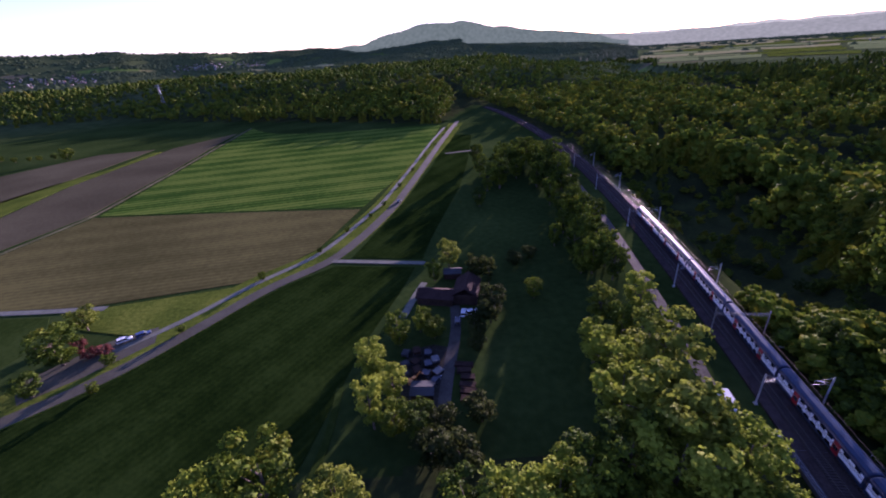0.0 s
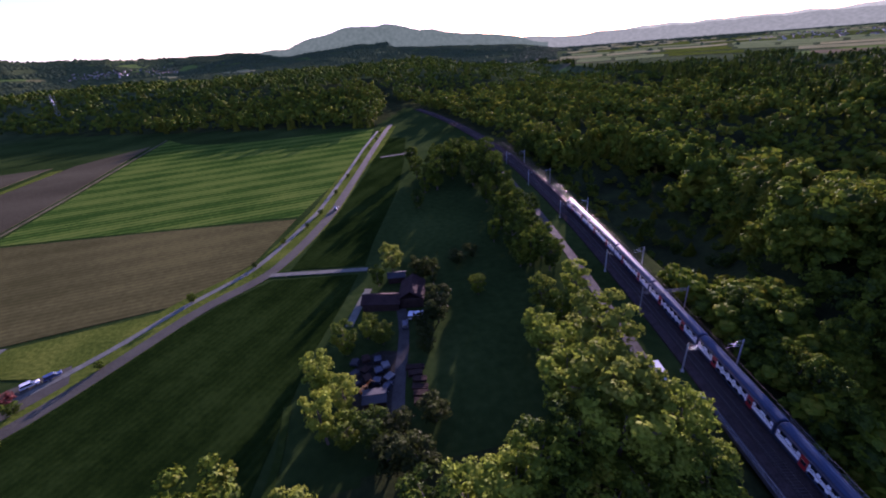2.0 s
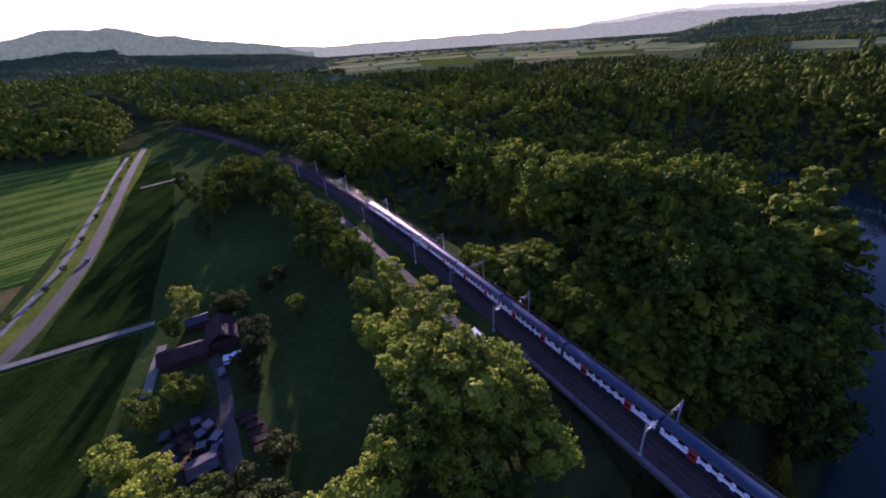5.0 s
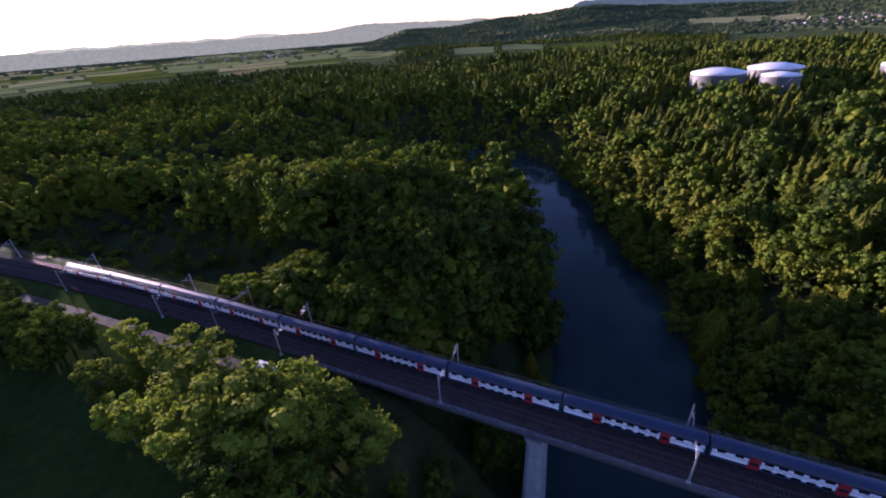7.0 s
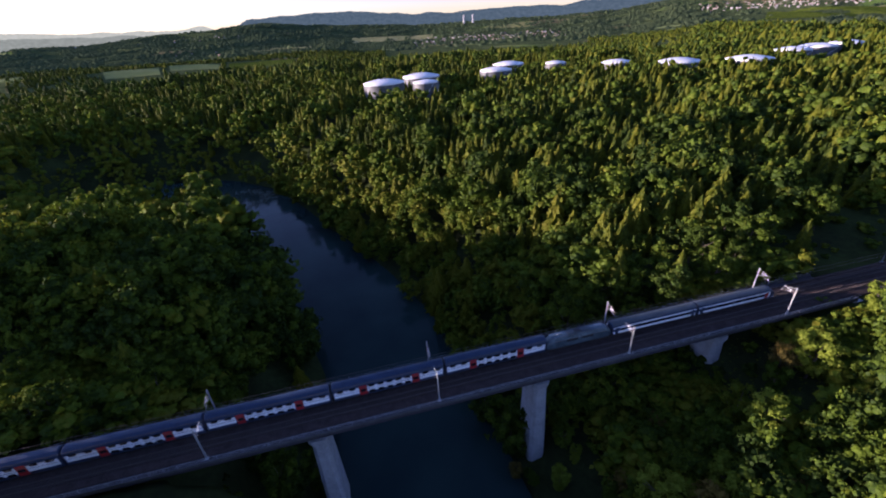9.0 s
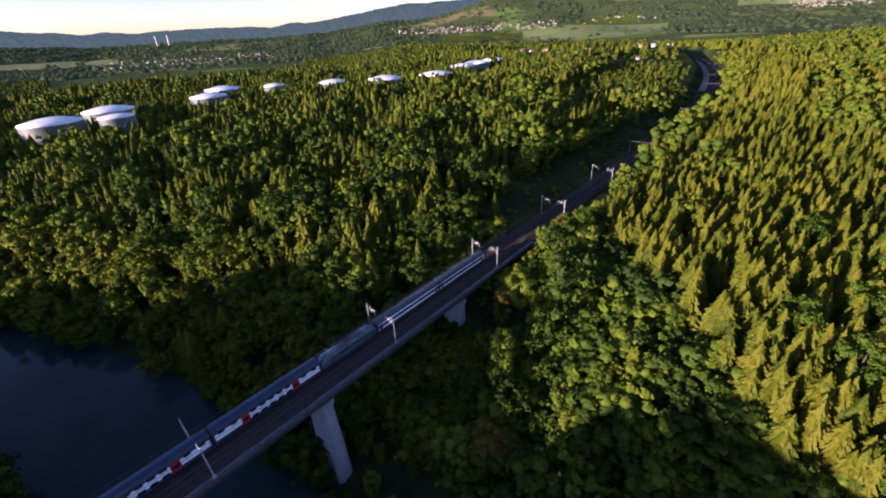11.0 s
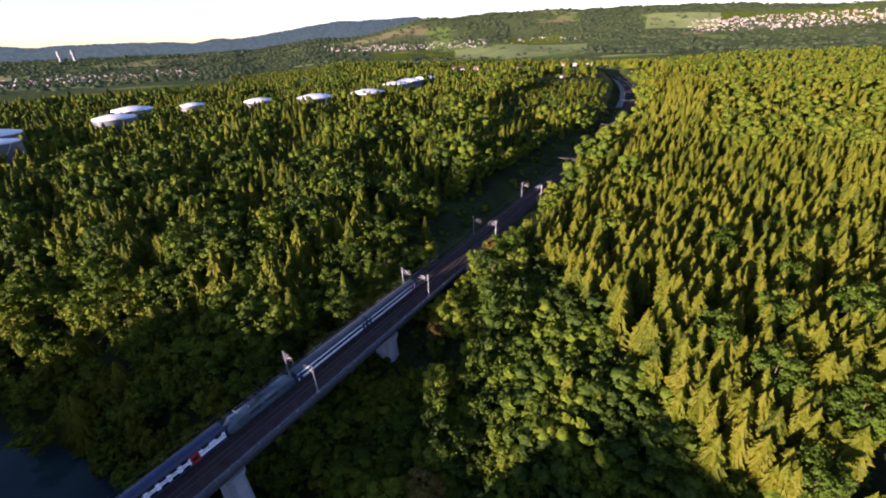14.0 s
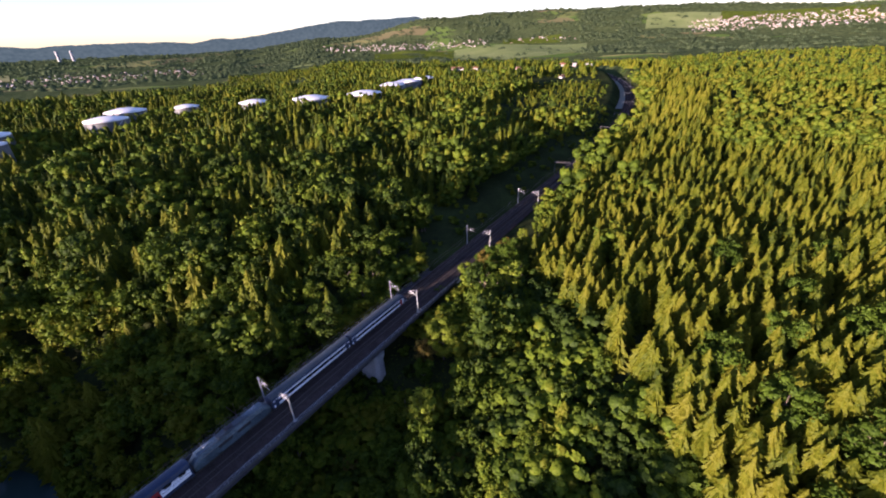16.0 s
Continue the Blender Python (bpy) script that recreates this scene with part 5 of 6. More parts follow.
# ---- woods ----
def blocked(x, y):
    """Places kept free of wood: railway, service track, river, fields, tanks."""
    s, n = line_coords(x, y)
    d, south = river_dist(x, y)
    c = n - 5.5
    west = np.where(s < -30, 17.0, 12.5)
    east = np.where((s > -235) & (s < -92), 19.0, 13.0)
    east = np.where((s > 185) & (s < 420), 27.0, np.where((s > 560) & (s < 1420), np.where(s > 740, 42.0, 30.0), east))
    rail = (c > -west) & (c < east)
    over = (c > np.where(s > 100, -15.0, -13.0)) & (c < 13.0) & (height(x, y) > -24)
    rail = np.where((s > BRIDGE_A + 6) & (s < BRIDGE_B - 6), over, rail) & (s < 1500)
    water = d < HALF + 3.0
    tanks = np.zeros(np.shape(x), bool)
    for tx, ty, td in TANKS:
        tanks |= np.hypot(x - tx, y - ty) < td / 2 + 3.5
    for ox, oy, _, ow in OAKS:
        tanks |= np.hypot(x - ox, y - oy) < ow * 0.3
    open_land = np.zeros(np.shape(x), bool)
    r, az = np.hypot(x, y), np.degrees(np.arctan2(x, y)) % 360
    for a0, a1, r0, r1, _ in FAR:
        open_land |= (az > a0 % 360 - 0.3) & (az < a1 % 360 + 0.3) & (r > r0 - 260) & (r < r1 + 30)
    open_land |= ((az > 24) & (az < 68) & (r > 1600)) | ((az > 108) & (az < 133) & (r > 1500))
    for hx, hy, *_ in STATION_HOUSES:
        open_land |= np.hypot(x - hx, y - hy - 55) < 75
    return rail | water | tanks | open_land


# buildings near the station: plan place, model, turn, size
STATION_HOUSES = [(438, -1239, 0, 20, 0.98), (404, -1225, 1, 80, 0.98), (428, -1262, 0, 50, 0.90), (372, -1240, 1, 10, 0.90), (293, -1123, 3, 12, 0.68), (262, -1150, 1, 100, 0.83), (228, -1146, 0, 30, 0.90), (86, -885, 0, 60, 0.68), (62, -1180, 3, 100, 0.75),
                  (98, -1215, 2, 95, 0.75), (132, -1240, 1, 20, 0.90), (70, -1290, 2, 100, 0.68)]

# single leafy trees in the spruce stand: plan place, height, width
OAKS = [(-58, -173, 15, 12), (-65, -137, 16, 10), (-50, -124, 16, 13), (-85, -144, 17, 14), (-74, -159, 14, 11), (-61, -117, 16, 13), (-76, -112, 17, 14), (-86, -183, 14, 11), (-98, -128, 16, 13), (-104, -160, 15, 12), (-66, -98, 15, 12), (-88, -104, 15, 12)]

# fuel tanks: plan place and diameter
TANKS = [(479, -158, 47), (503, -215, 46), (429, -190, 28), (476, -308, 40), (533, -364, 44), (471, -398, 29), (411, -448, 37), (358, -493, 48), (310, -549, 48), (330, -667, 42), (333, -731, 44), (328, -790, 43)]


def r_plain(x, y):
    """The wood's edge towards the plain."""
    az = np.degrees(np.arctan2(x, y))
    return (np.hypot(x, y) > 950) & (((az > 18) & (az < 74)) | ((az > 98) & (az < 144)) | ((az > 74) & (az < 98)))


def spruce_slope(x, y):
    """Planted spruces on the slope beyond the bridge, west of the line."""
    s, n = line_coords(x, y)
    d, south = river_dist(x, y)
    return south & (n < -20) & (s > 132 + np.maximum(0, n + 84) * 0.85)


def stand(x, y):
    """Growth of the wood, 1 for full-grown timber, low for scrub and young trees."""
    s, n = line_coords(x, y)
    v = 0.92 + 0.16 * rough(x, y, 38, 11) + 0.14 * rough(x, y, 14, 12)
    d, south = river_dist(x, y)
    scrub = (~south) & (s < -66) & (s > -218) & (n > 5) & (n < 18 - 0.31 * s + 6 * rough(x, y, 30, 13))
    v = np.where(scrub, 0.26 + 0.14 * np.clip(rough(x, y, 12, 14), -1, 1.5), v)
    belt = (~south) & (n > 5) & (s < -78) & ~scrub
    v = np.where(belt & (rough(x, y, 45, 15) < -0.35), v * 0.45, v)
    v = np.where((~south) & (s > -66) & (n > 12), v * (0.68 + 0.24 * smooth01((n - 20) / 30) + 0.26 * smooth01((n - 62) / 30)), v)
    crest = (~south) & (s < -70) & (s > -270) & ~scrub & (n > 16 - 0.31 * s) & (n < 75 - 0.31 * s)
    v = np.where(crest, np.maximum(v, 0.85) * 1.22, v)
    v = np.where(south & (d < 55), v * 0.8, v)
    v = np.where(south & (n < 5) & (s > 150), v * (0.36 + 0.64 * np.maximum(smooth01((-2 - n) / 26), smooth01((s - 265) / 40))), v)
    valley = south & (n < 5) & ~spruce_slope(x, y) & (s < 190)
    strip = smooth01((n + 38) / 12)
    v = np.where(valley, (0.38 + 0.12 * rough(x, y, 9, 18)) * (1 - strip) + strip * (0.3 + 0.78 * smooth01((s - 98) / 10) * smooth01((-12 - n) / 8 + 0.35) - 0.5 * smooth01((s - 112) / 28) * smooth01((-12 - n) / 8 + 0.35) + 0.25 * smooth01((s - 125) / 10) + 0.12 * rough(x, y, 9, 18)), v)
    v = np.where(spruce_slope(x, y), (0.70 + 0.05 * rough(x, y, 22, 16)) * (1 + 0.3 * smooth01((s - 250) / 60) * smooth01((n + 60) / 30)), v)
    v = np.where(south & (n > 5) & (s > 130), v * (0.75 + 0.25 * smooth01((n - 30) / 30)), v)
    v = np.where((~south) & (n < 0) & (y < 34), v * 0.55, v)
    v = np.where(r_plain(x, y), v * 0.62, v)
    v = np.where(south & (s > 470) & (s < 1000) & (n > 5) & (n < 150), v * 0.45, v)
    near_tank = np.zeros(np.shape(x), bool)
    for tx, ty, td in TANKS:
        near_tank |= np.hypot(x - tx, y - ty) < td / 2 + 26
    v = np.where(near_tank, np.where(x > 400, np.where(y > -240, 0.98, 1.08), 1.08), v)
    return np.clip(v, 0.15, 1.4)


def wooded(x, y):
    s, n = line_coords(x, y)
    d, south = river_dist(x, y)
    east = (~south) & (n > 5) & (y < 900) & (x < 1400)
    south_w = south & (y > -1500)
    west_bank = (~south) & (n < 0) & (d < 74) & (x > -400) & (y < 34)
    edge = np.interp(x, [-900, -669, -285, 8, 52, 90], [800, 890, 670, 518, 640, 700])
    north_w = (n < 0) & (y > edge) & (y < 1500) & (x > -1500) & ~((np.abs(x - np.interp(y, [500, 630, 1020, 1500], [30, 50, 100, 140])) < 22))
    far_e = (n > 5) & (y >= 900) & (y < 1800)
    gaps = (rough(x, y, 9, 21) < np.where((~south) & (s < -66) & (s > -218) & (n > 5) & (n < 8 - 0.31 * s), -0.1, -1.25)) | ((np.hypot(x, y) > 700) & (rough(x, y, 120, 22) < -0.9))
    return (east | south_w | west_bank | north_w | far_e) & ~gaps & ~blocked(x, y)


def in_stand(x, y):
    return spruce_slope(x, y) & (line_coords(x, y)[0] < 400)


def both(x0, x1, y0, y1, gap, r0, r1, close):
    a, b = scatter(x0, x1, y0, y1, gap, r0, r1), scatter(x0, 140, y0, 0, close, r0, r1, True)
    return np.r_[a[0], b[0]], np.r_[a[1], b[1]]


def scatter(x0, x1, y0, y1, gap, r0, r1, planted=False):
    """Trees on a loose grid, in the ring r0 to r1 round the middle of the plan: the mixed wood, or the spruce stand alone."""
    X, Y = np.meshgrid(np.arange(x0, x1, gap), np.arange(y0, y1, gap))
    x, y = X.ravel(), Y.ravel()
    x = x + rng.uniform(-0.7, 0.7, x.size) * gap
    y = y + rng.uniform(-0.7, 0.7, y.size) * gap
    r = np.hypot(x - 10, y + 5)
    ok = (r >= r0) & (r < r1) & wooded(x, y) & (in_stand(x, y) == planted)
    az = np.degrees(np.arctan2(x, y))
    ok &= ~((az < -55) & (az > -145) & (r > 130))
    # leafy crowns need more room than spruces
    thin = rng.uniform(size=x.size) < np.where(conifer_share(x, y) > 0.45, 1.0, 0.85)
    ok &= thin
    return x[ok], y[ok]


def conifer_share(x, y):
    s, n = line_coords(x, y)
    d, south = river_dist(x, y)
    f = np.where(south, np.where(n < 0, np.where(d > 60, 0.78, 0.05), np.where(d > 75, 0.74, 0.06)), 0.10)
    f = np.where((~south) & (s < -78) & (s > -300) & (n > 5) & (n < 10 - 0.31 * s), 0.55, f)
    f = np.where(spruce_slope(x, y), np.where((s > 330) & (n < -70), 0.45, 1.3), np.where(south & (n < 0) & (s < 300), 0.02, f))
    f = np.clip(f + 0.28 * rough(x, y, 30, 31), 0, 1)
    return np.where((np.abs(n - 5.5) < 36) & ~spruce_slope(x, y), f * 0.15, f)


def wood(name, xy, leaf_kinds, spruce_kinds, hl, hs, label):
    """A wood too large to count: all crowns of it in one mesh for each kind of foliage."""
    x, y = xy
    z = height(x, y)
    grow = stand(x, y)
    con = rng.uniform(size=x.size) < conifer_share(x, y)
    for sel, kinds, material, nm, (h0, h1) in ((~con, leaf_kinds, M["leaf"], name + "_broadleaf", hl), (con, spruce_kinds, M["needle"], name + "_spruce", hs)):
        idx = np.where(sel)[0]
        if not len(idx):
            continue
        pick = rng.integers(len(kinds), size=len(idx))
        vs, fs, tint, base = [], [], [], 0
        for ki, (q, tri) in enumerate(kinds):
            ii = idx[pick == ki]
            if not len(ii):
                continue
            a = rng.uniform(0, 6.283, len(ii))
            sz = rng.uniform(h0, h1, len(ii)) / H0 * grow[ii]
            sw = np.maximum(sz, 0.42) * rng.uniform(0.75, 1.3, len(ii))
            ca, sa = np.cos(a) * sw, np.sin(a) * sw
            X = q[None, :, 0] * ca[:, None] - q[None, :, 1] * sa[:, None] + x[ii][:, None]
            Y = q[None, :, 0] * sa[:, None] + q[None, :, 1] * ca[:, None] + y[ii][:, None]
            Z = q[None, :, 2] * sz[:, None] + z[ii][:, None]
            vs.append(np.stack([X, Y, Z], -1).reshape(-1, 3))
            fs.append((tri[None] + (np.arange(len(ii)) * len(q))[:, None, None] + base).reshape(-1, 3))
            base += len(ii) * len(q)
            # crowns east of the line tinted down, painting in that slope's shade
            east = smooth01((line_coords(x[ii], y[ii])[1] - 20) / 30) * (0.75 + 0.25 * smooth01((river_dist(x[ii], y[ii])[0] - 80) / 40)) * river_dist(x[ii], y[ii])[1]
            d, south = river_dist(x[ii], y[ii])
            # river fringe tinted up to paint in its sunlight
            sunlit_fringe = south * smooth01((75 - d) / 25)
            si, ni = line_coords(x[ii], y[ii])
            # valley and north bank crowns tinted down to paint in their shade
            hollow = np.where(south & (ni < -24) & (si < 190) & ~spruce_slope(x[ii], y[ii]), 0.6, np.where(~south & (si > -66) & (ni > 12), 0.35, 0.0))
            tint.append(np.repeat(rng.uniform(0, 1, len(ii)) - 0.5 * east * (1 - sunlit_fringe) + 0.35 * sunlit_fringe - hollow, len(q)))
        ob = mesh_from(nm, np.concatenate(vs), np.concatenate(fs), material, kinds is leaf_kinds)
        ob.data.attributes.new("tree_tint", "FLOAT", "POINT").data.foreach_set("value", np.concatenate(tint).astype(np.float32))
        tagged(ob, label, "woodland", kind="stuff")


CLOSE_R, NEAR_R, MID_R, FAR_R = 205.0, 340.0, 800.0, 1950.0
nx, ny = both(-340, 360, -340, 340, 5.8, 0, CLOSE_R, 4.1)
# single trees on both sides of the bridge
ss, nn = line_coords(nx, ny)
single = (ss > -75) & (ss < 215) & (np.abs(nn - 5.5) < 46)
order = np.where(single)[0][np.argsort(np.abs(nn[single] - 5.5))][:205]
keep = np.ones(nx.size, bool)
keep[order] = False
cs, gr = conifer_share(nx, ny), stand(nx, ny)
for i in order:
    con = rng.uniform() < cs[i]
    h = (rng.uniform(13, 23) if not con else rng.uniform(18, 27)) * gr[i]
    kind = "leaf"
    if ss[i] > 60 and nn[i] < 0:
        kind = (("leaf", "leaf_oak", "leaf", "leaf_yellow", "leaf_rust", "leaf_oak") if nn[i] > -28 else ("leaf_oak", "leaf_dark", "leaf", "leaf_rust", "leaf_rust", "leaf_yellow"))[int(rng.integers(6))]
    plant("needle" if con else kind, float(nx[i]), float(ny[i]), h, h * (0.4 if con else rng.uniform(0.55, 0.75)), "woodland trees beside the bridge")
for ox, oy, oh, ow in OAKS:
    plant("leaf_oak", ox, oy, oh, ow, "leafy trees among the spruces", "dense dark green leafy tree standing among spruces")
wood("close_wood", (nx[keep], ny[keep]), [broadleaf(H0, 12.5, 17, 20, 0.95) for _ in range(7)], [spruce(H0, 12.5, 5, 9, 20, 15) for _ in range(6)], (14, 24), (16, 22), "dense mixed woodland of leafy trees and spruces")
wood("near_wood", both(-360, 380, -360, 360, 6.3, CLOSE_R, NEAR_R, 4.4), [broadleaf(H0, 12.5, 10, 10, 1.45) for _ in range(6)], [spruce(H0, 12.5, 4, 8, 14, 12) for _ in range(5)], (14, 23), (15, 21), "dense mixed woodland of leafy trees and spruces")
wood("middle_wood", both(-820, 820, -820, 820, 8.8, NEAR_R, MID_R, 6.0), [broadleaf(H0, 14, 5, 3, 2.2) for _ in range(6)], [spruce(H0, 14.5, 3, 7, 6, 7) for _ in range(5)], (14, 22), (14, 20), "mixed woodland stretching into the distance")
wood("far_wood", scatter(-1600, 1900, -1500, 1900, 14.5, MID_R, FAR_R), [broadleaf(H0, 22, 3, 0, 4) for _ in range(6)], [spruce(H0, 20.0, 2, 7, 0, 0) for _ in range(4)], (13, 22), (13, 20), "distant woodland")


def hill_wood():
    """Tree clumps on the far hills, in the leaf colour with haze mixed in."""
    n = 110000
    a, r = rng.uniform(0, 6.283, n), np.sqrt(rng.uniform(FAR_R**2, 4300.0**2, n))
    x, y = r * np.sin(a), r * np.cos(a)
    az = np.degrees(a)
    keep = (rough(x, y, 170, 41) > -0.35) & ~((az > 222) & (az < 305)) & ~((az > 25) & (az < 66) & (r < 3300) & (rough(x, y, 110, 43) < 0.7))
    for a0, a1, r0, r1, _ in FAR:
        keep &= (rough(x, y, 60, 44) > 0.9) | ~((az > a0 % 360 - 0.5) & (az < a1 % 360 + 0.5) & (r > r0 - 60) & (r < r1 + 40))
    for a0, a1, *_ in VILLAGES:
        keep &= ~((az > a0 % 360 - 0.5) & (az < a1 % 360 + 0.5) & (rng.uniform(size=n) < 0.75))
    x, y = x[keep][:40000], y[keep][:40000]
    z = height(x, y)
    k = rng.uniform(7, 13, len(x))
    octa = np.array([(1, 0, 0), (0.3, 0.95, 0), (-0.8, 0.6, 0), (-0.8, -0.6, 0), (0.3, -0.95, 0), (0, 0, 1)])
    tri = np.array([(0, 1, 5), (1, 2, 5), (2, 3, 5), (3, 4, 5), (4, 0, 5)])
    jit = rng.uniform(0.7, 1.2, (len(x), 6))
    v = octa[None] * (jit * k[:, None])[:, :, None] * [1.5, 1.5, 1.1]
    v = v + np.stack([x, y, z], 1)[:, None]
    f = tri[None] + (np.arange(len(x)) * 6)[:, None, None]
    tagged(mesh_from("hill_wood", v.reshape(-1, 3), f.reshape(-1, 3), M["leaf_far_haze"], True), "wooded slopes of distant hills", "woodland", kind="stuff")


VILLAGES = [(-43, -36.5, -0.5, 0.2, 24, "houses of the western village"), (-29, -20.5, 0.1, 0.7, 26, "houses of the village below the hill"), (145, 163, -0.4, 0.2, 40, "houses of the village on the slope"), (167, 174.5, -0.3, 0.25, 24, "houses of the hamlet above the meadow"),
            (187.5, 203, 0.1, 1.0, 70, "houses of the hillside town"), (112, 130, -2.0, -1.3, 44, "houses of the valley town"), (46, 57, -1.6, -1.1, 26, "houses of the plain village"), (84.5, 89, -1.6, -1.2, 8, "farm buildings")]
hill_wood()


def shrubs():
    """Low scrub on the cutting's grass bank, beside the line and on the river banks under the bridge."""
    x, y = rng.uniform(-120, 240, 4200), rng.uniform(-520, 330, 4200)
    s, n = line_coords(x, y)
    d, south = river_dist(x, y)
    bank = ((s > 178) & (n > 16) & (n < 34)) | ((s > 178) & (n > -12) & (n < -5.5)) | ((s < -78) & (s > -320) & (n > 15) & (n < 30)) | ((s > -30) & (s < 170) & (n > -10) & (n < 21) & (d > HALF + 1))
    x, y, n = x[bank], y[bank], n[bank]
    # close growth on the bank under and beside the bridge
    ss, nn = rng.uniform(92, 172, 1500), rng.uniform(-34, 24, 1500)
    p = np.array([line(a, b) for a, b in zip(ss, nn)])
    more = np.array([line(a, b) for a, b in zip(rng.uniform(92, 172, 900), rng.uniform(-100, -34, 900))])
    more = more[~spruce_slope(more[:, 0], more[:, 1])]
    p = np.concatenate([p, more])
    nn = np.r_[nn, line_coords(more[:, 0], more[:, 1])[1]]
    ok = ((height(p[:, 0], p[:, 1]) < -8) | (nn < -4) | (nn > 15)) & (river_dist(p[:, 0], p[:, 1])[0] > HALF + 2)
    x, y, n = np.r_[x, p[ok, 0]], np.r_[y, p[ok, 1]], np.r_[n, nn[ok]]
    dense = np.r_[np.zeros(bank.sum(), bool), np.ones(ok.sum(), bool)]
    # close scrub on the bank east of the line, north of the bridge
    ss, nn = rng.uniform(-92, -4, 620), rng.uniform(15.5, 38, 620)
    p = np.array([line(a, b) for a, b in zip(ss, nn)])
    x, y, n, dense = np.r_[x, p[:, 0]], np.r_[y, p[:, 1]], np.r_[n, nn], np.r_[dense, np.ones(620, bool)]
    z, ss_i = height(x, y), line_coords(x, y)[0]
    kinds = [broadleaf(3.0, 3.6, 4, 6, 0.9, 0.1) for _ in range(4)]
    fine = [broadleaf(3.0, 3.4, 5, 10, 0.5, 0.1) for _ in range(4)]
    vs, fs, tint, base = [], [], [], 0
    for i in range(len(x)):
        q, tri = (fine if dense[i] else kinds)[i % 4]
        k = rng.uniform(0.4, 1.25)
        if dense[i]:
            k = rng.uniform(0.8, 1.6) * (1.9 if rng.uniform() < 0.3 else 1.0)
            if -22 < n[i] < 15:
                k = min(k, max(0.15, ((-14.0 if ss_i[i] < 146 else 1.5) - z[i]) / 3.4))
        vs.append(q * [k * 1.2, k * 1.2, k] + [x[i], y[i], z[i] - 0.2])
        fs.append(tri + base)
        base += len(q)
        # scrub beyond n = -30 tinted darker: the valley's shade put into its colour
        tint.append(np.full(len(q), rng.uniform(-0.8, 0.15) if n[i] < -30 else rng.uniform(-0.35, 0.9), np.float32))
    ob = mesh_from("shrubs", np.concatenate(vs), np.concatenate(fs), M["leaf"], True)
    ob.data.attributes.new("tree_tint", "FLOAT", "POINT").data.foreach_set("value", np.concatenate(tint))
    tagged(ob, "low green scrub on the railway banks", "shrubs", kind="stuff")


shrubs()
for group in MODELS.values():
    for model in group:
        if model not in used:
            for o in (*model.children_recursive, model):
                bpy.data.objects.remove(o)


# ---- fuel tanks ----
def tank(x, y, dia, top=25.0):
    z = float(height(x, y)) - 0.5
    t = thing("fuel_tank", "large round white fuel tank with a shallow domed roof among trees", "tank", "fuel tanks", pose(x, y, z))
    r, h = dia / 2, top - dia * 0.1 - z
    bm = bmesh.new()
    bmesh.ops.create_cone(bm, cap_ends=False, segments=56, radius1=r, radius2=r, depth=h, matrix=Matrix.Translation((0, 0, h / 2)))
    part("wall", bm, M["tank_wall"], t, "grey steel wall, darkened for its shaded side", True)
    rings = []
    for k, dz in ((1.006, 0.0), (1.0, 0.25), (0.75, 0.55), (0.4, 0.9), (0.06, 1.0)):
        rings.append([(math.cos(a) * r * k, math.sin(a) * r * k, h + dia * 0.1 * dz) for a in np.linspace(0, 2 * math.pi, 56, endpoint=False)])
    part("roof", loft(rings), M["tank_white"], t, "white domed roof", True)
    bm = bmesh.new()
    for i in range(40):
        a0, a1 = i * 2 * math.pi / 40, (i + 1) * 2 * math.pi / 40
        p, q = (math.cos(a0) * r, math.sin(a0) * r), (math.cos(a1) * r, math.sin(a1) * r)
        rod(bm, (*p, h + 1.0), (*q, h + 1.0), 0.05, seg=4)
        rod(bm, (*p, h), (*p, h + 1.0), 0.04, seg=4)
    part("railing", bm, M["galv"], t)
    rings = []
    for i in range(33):
        a, zz = 2.2 + i * 0.036, h * i / 32
        rings.append([(math.cos(a) * (r + o), math.sin(a) * (r + o), zz + dz) for o, dz in ((0.05, 0), (0.95, 0), (0.95, 0.25), (0.05, 0.25))])
    part("stair", loft(rings), M["galv"], t)
    part("wind_girder", loft([[(math.cos(a) * (r + o), math.sin(a) * (r + o), h * 0.86 + dz) for a in np.linspace(0, 2 * math.pi, 56, endpoint=False)] for o, dz in ((0, 0), (0.4, 0), (0.4, 0.15), (0, 0.15))], False), M["tank_wall"], t)
    return t


for tx, ty, td in TANKS:
    tank(tx, ty, td)


# ---- houses ----
def house_model(w, d, h, roof_h, roof_mat, wall_mat, flat=False):
    g = thing("house", "", "house")
    part("wall", boxed((-w / 2, -d / 2, -2), (w / 2, d / 2, h)), wall_mat, g)
    if flat:
        part("roof", boxed((-w / 2 - 0.3, -d / 2 - 0.3, h), (w / 2 + 0.3, d / 2 + 0.3, h + 0.6)), roof_mat, g)
    else:
        e = 0.7
        part("roof", loft([[(x, -d / 2 - e, h - 0.3), (x, -d / 2 - e, h), (x, 0, h + roof_h), (x, d / 2 + e, h), (x, d / 2 + e, h - 0.3), (x, 0, h + roof_h - 0.35)] for x in (-w / 2 - e, w / 2 + e)]), roof_mat, g)
        part("chimney", boxed((w * 0.2 - 0.4, -0.4, h + roof_h * 0.6), (w * 0.2 + 0.4, 0.4, h + roof_h + 0.9)), M["plaster"], g)
    return g


M["red_tile"] = mat("red_roof_tile", (0.17, 0.085, 0.06), 0.85, vary=0.25, scale=0.2)
M["grey_roof"] = mat("grey_roof", (0.30, 0.30, 0.31), 0.8, vary=0.15, scale=0.2)
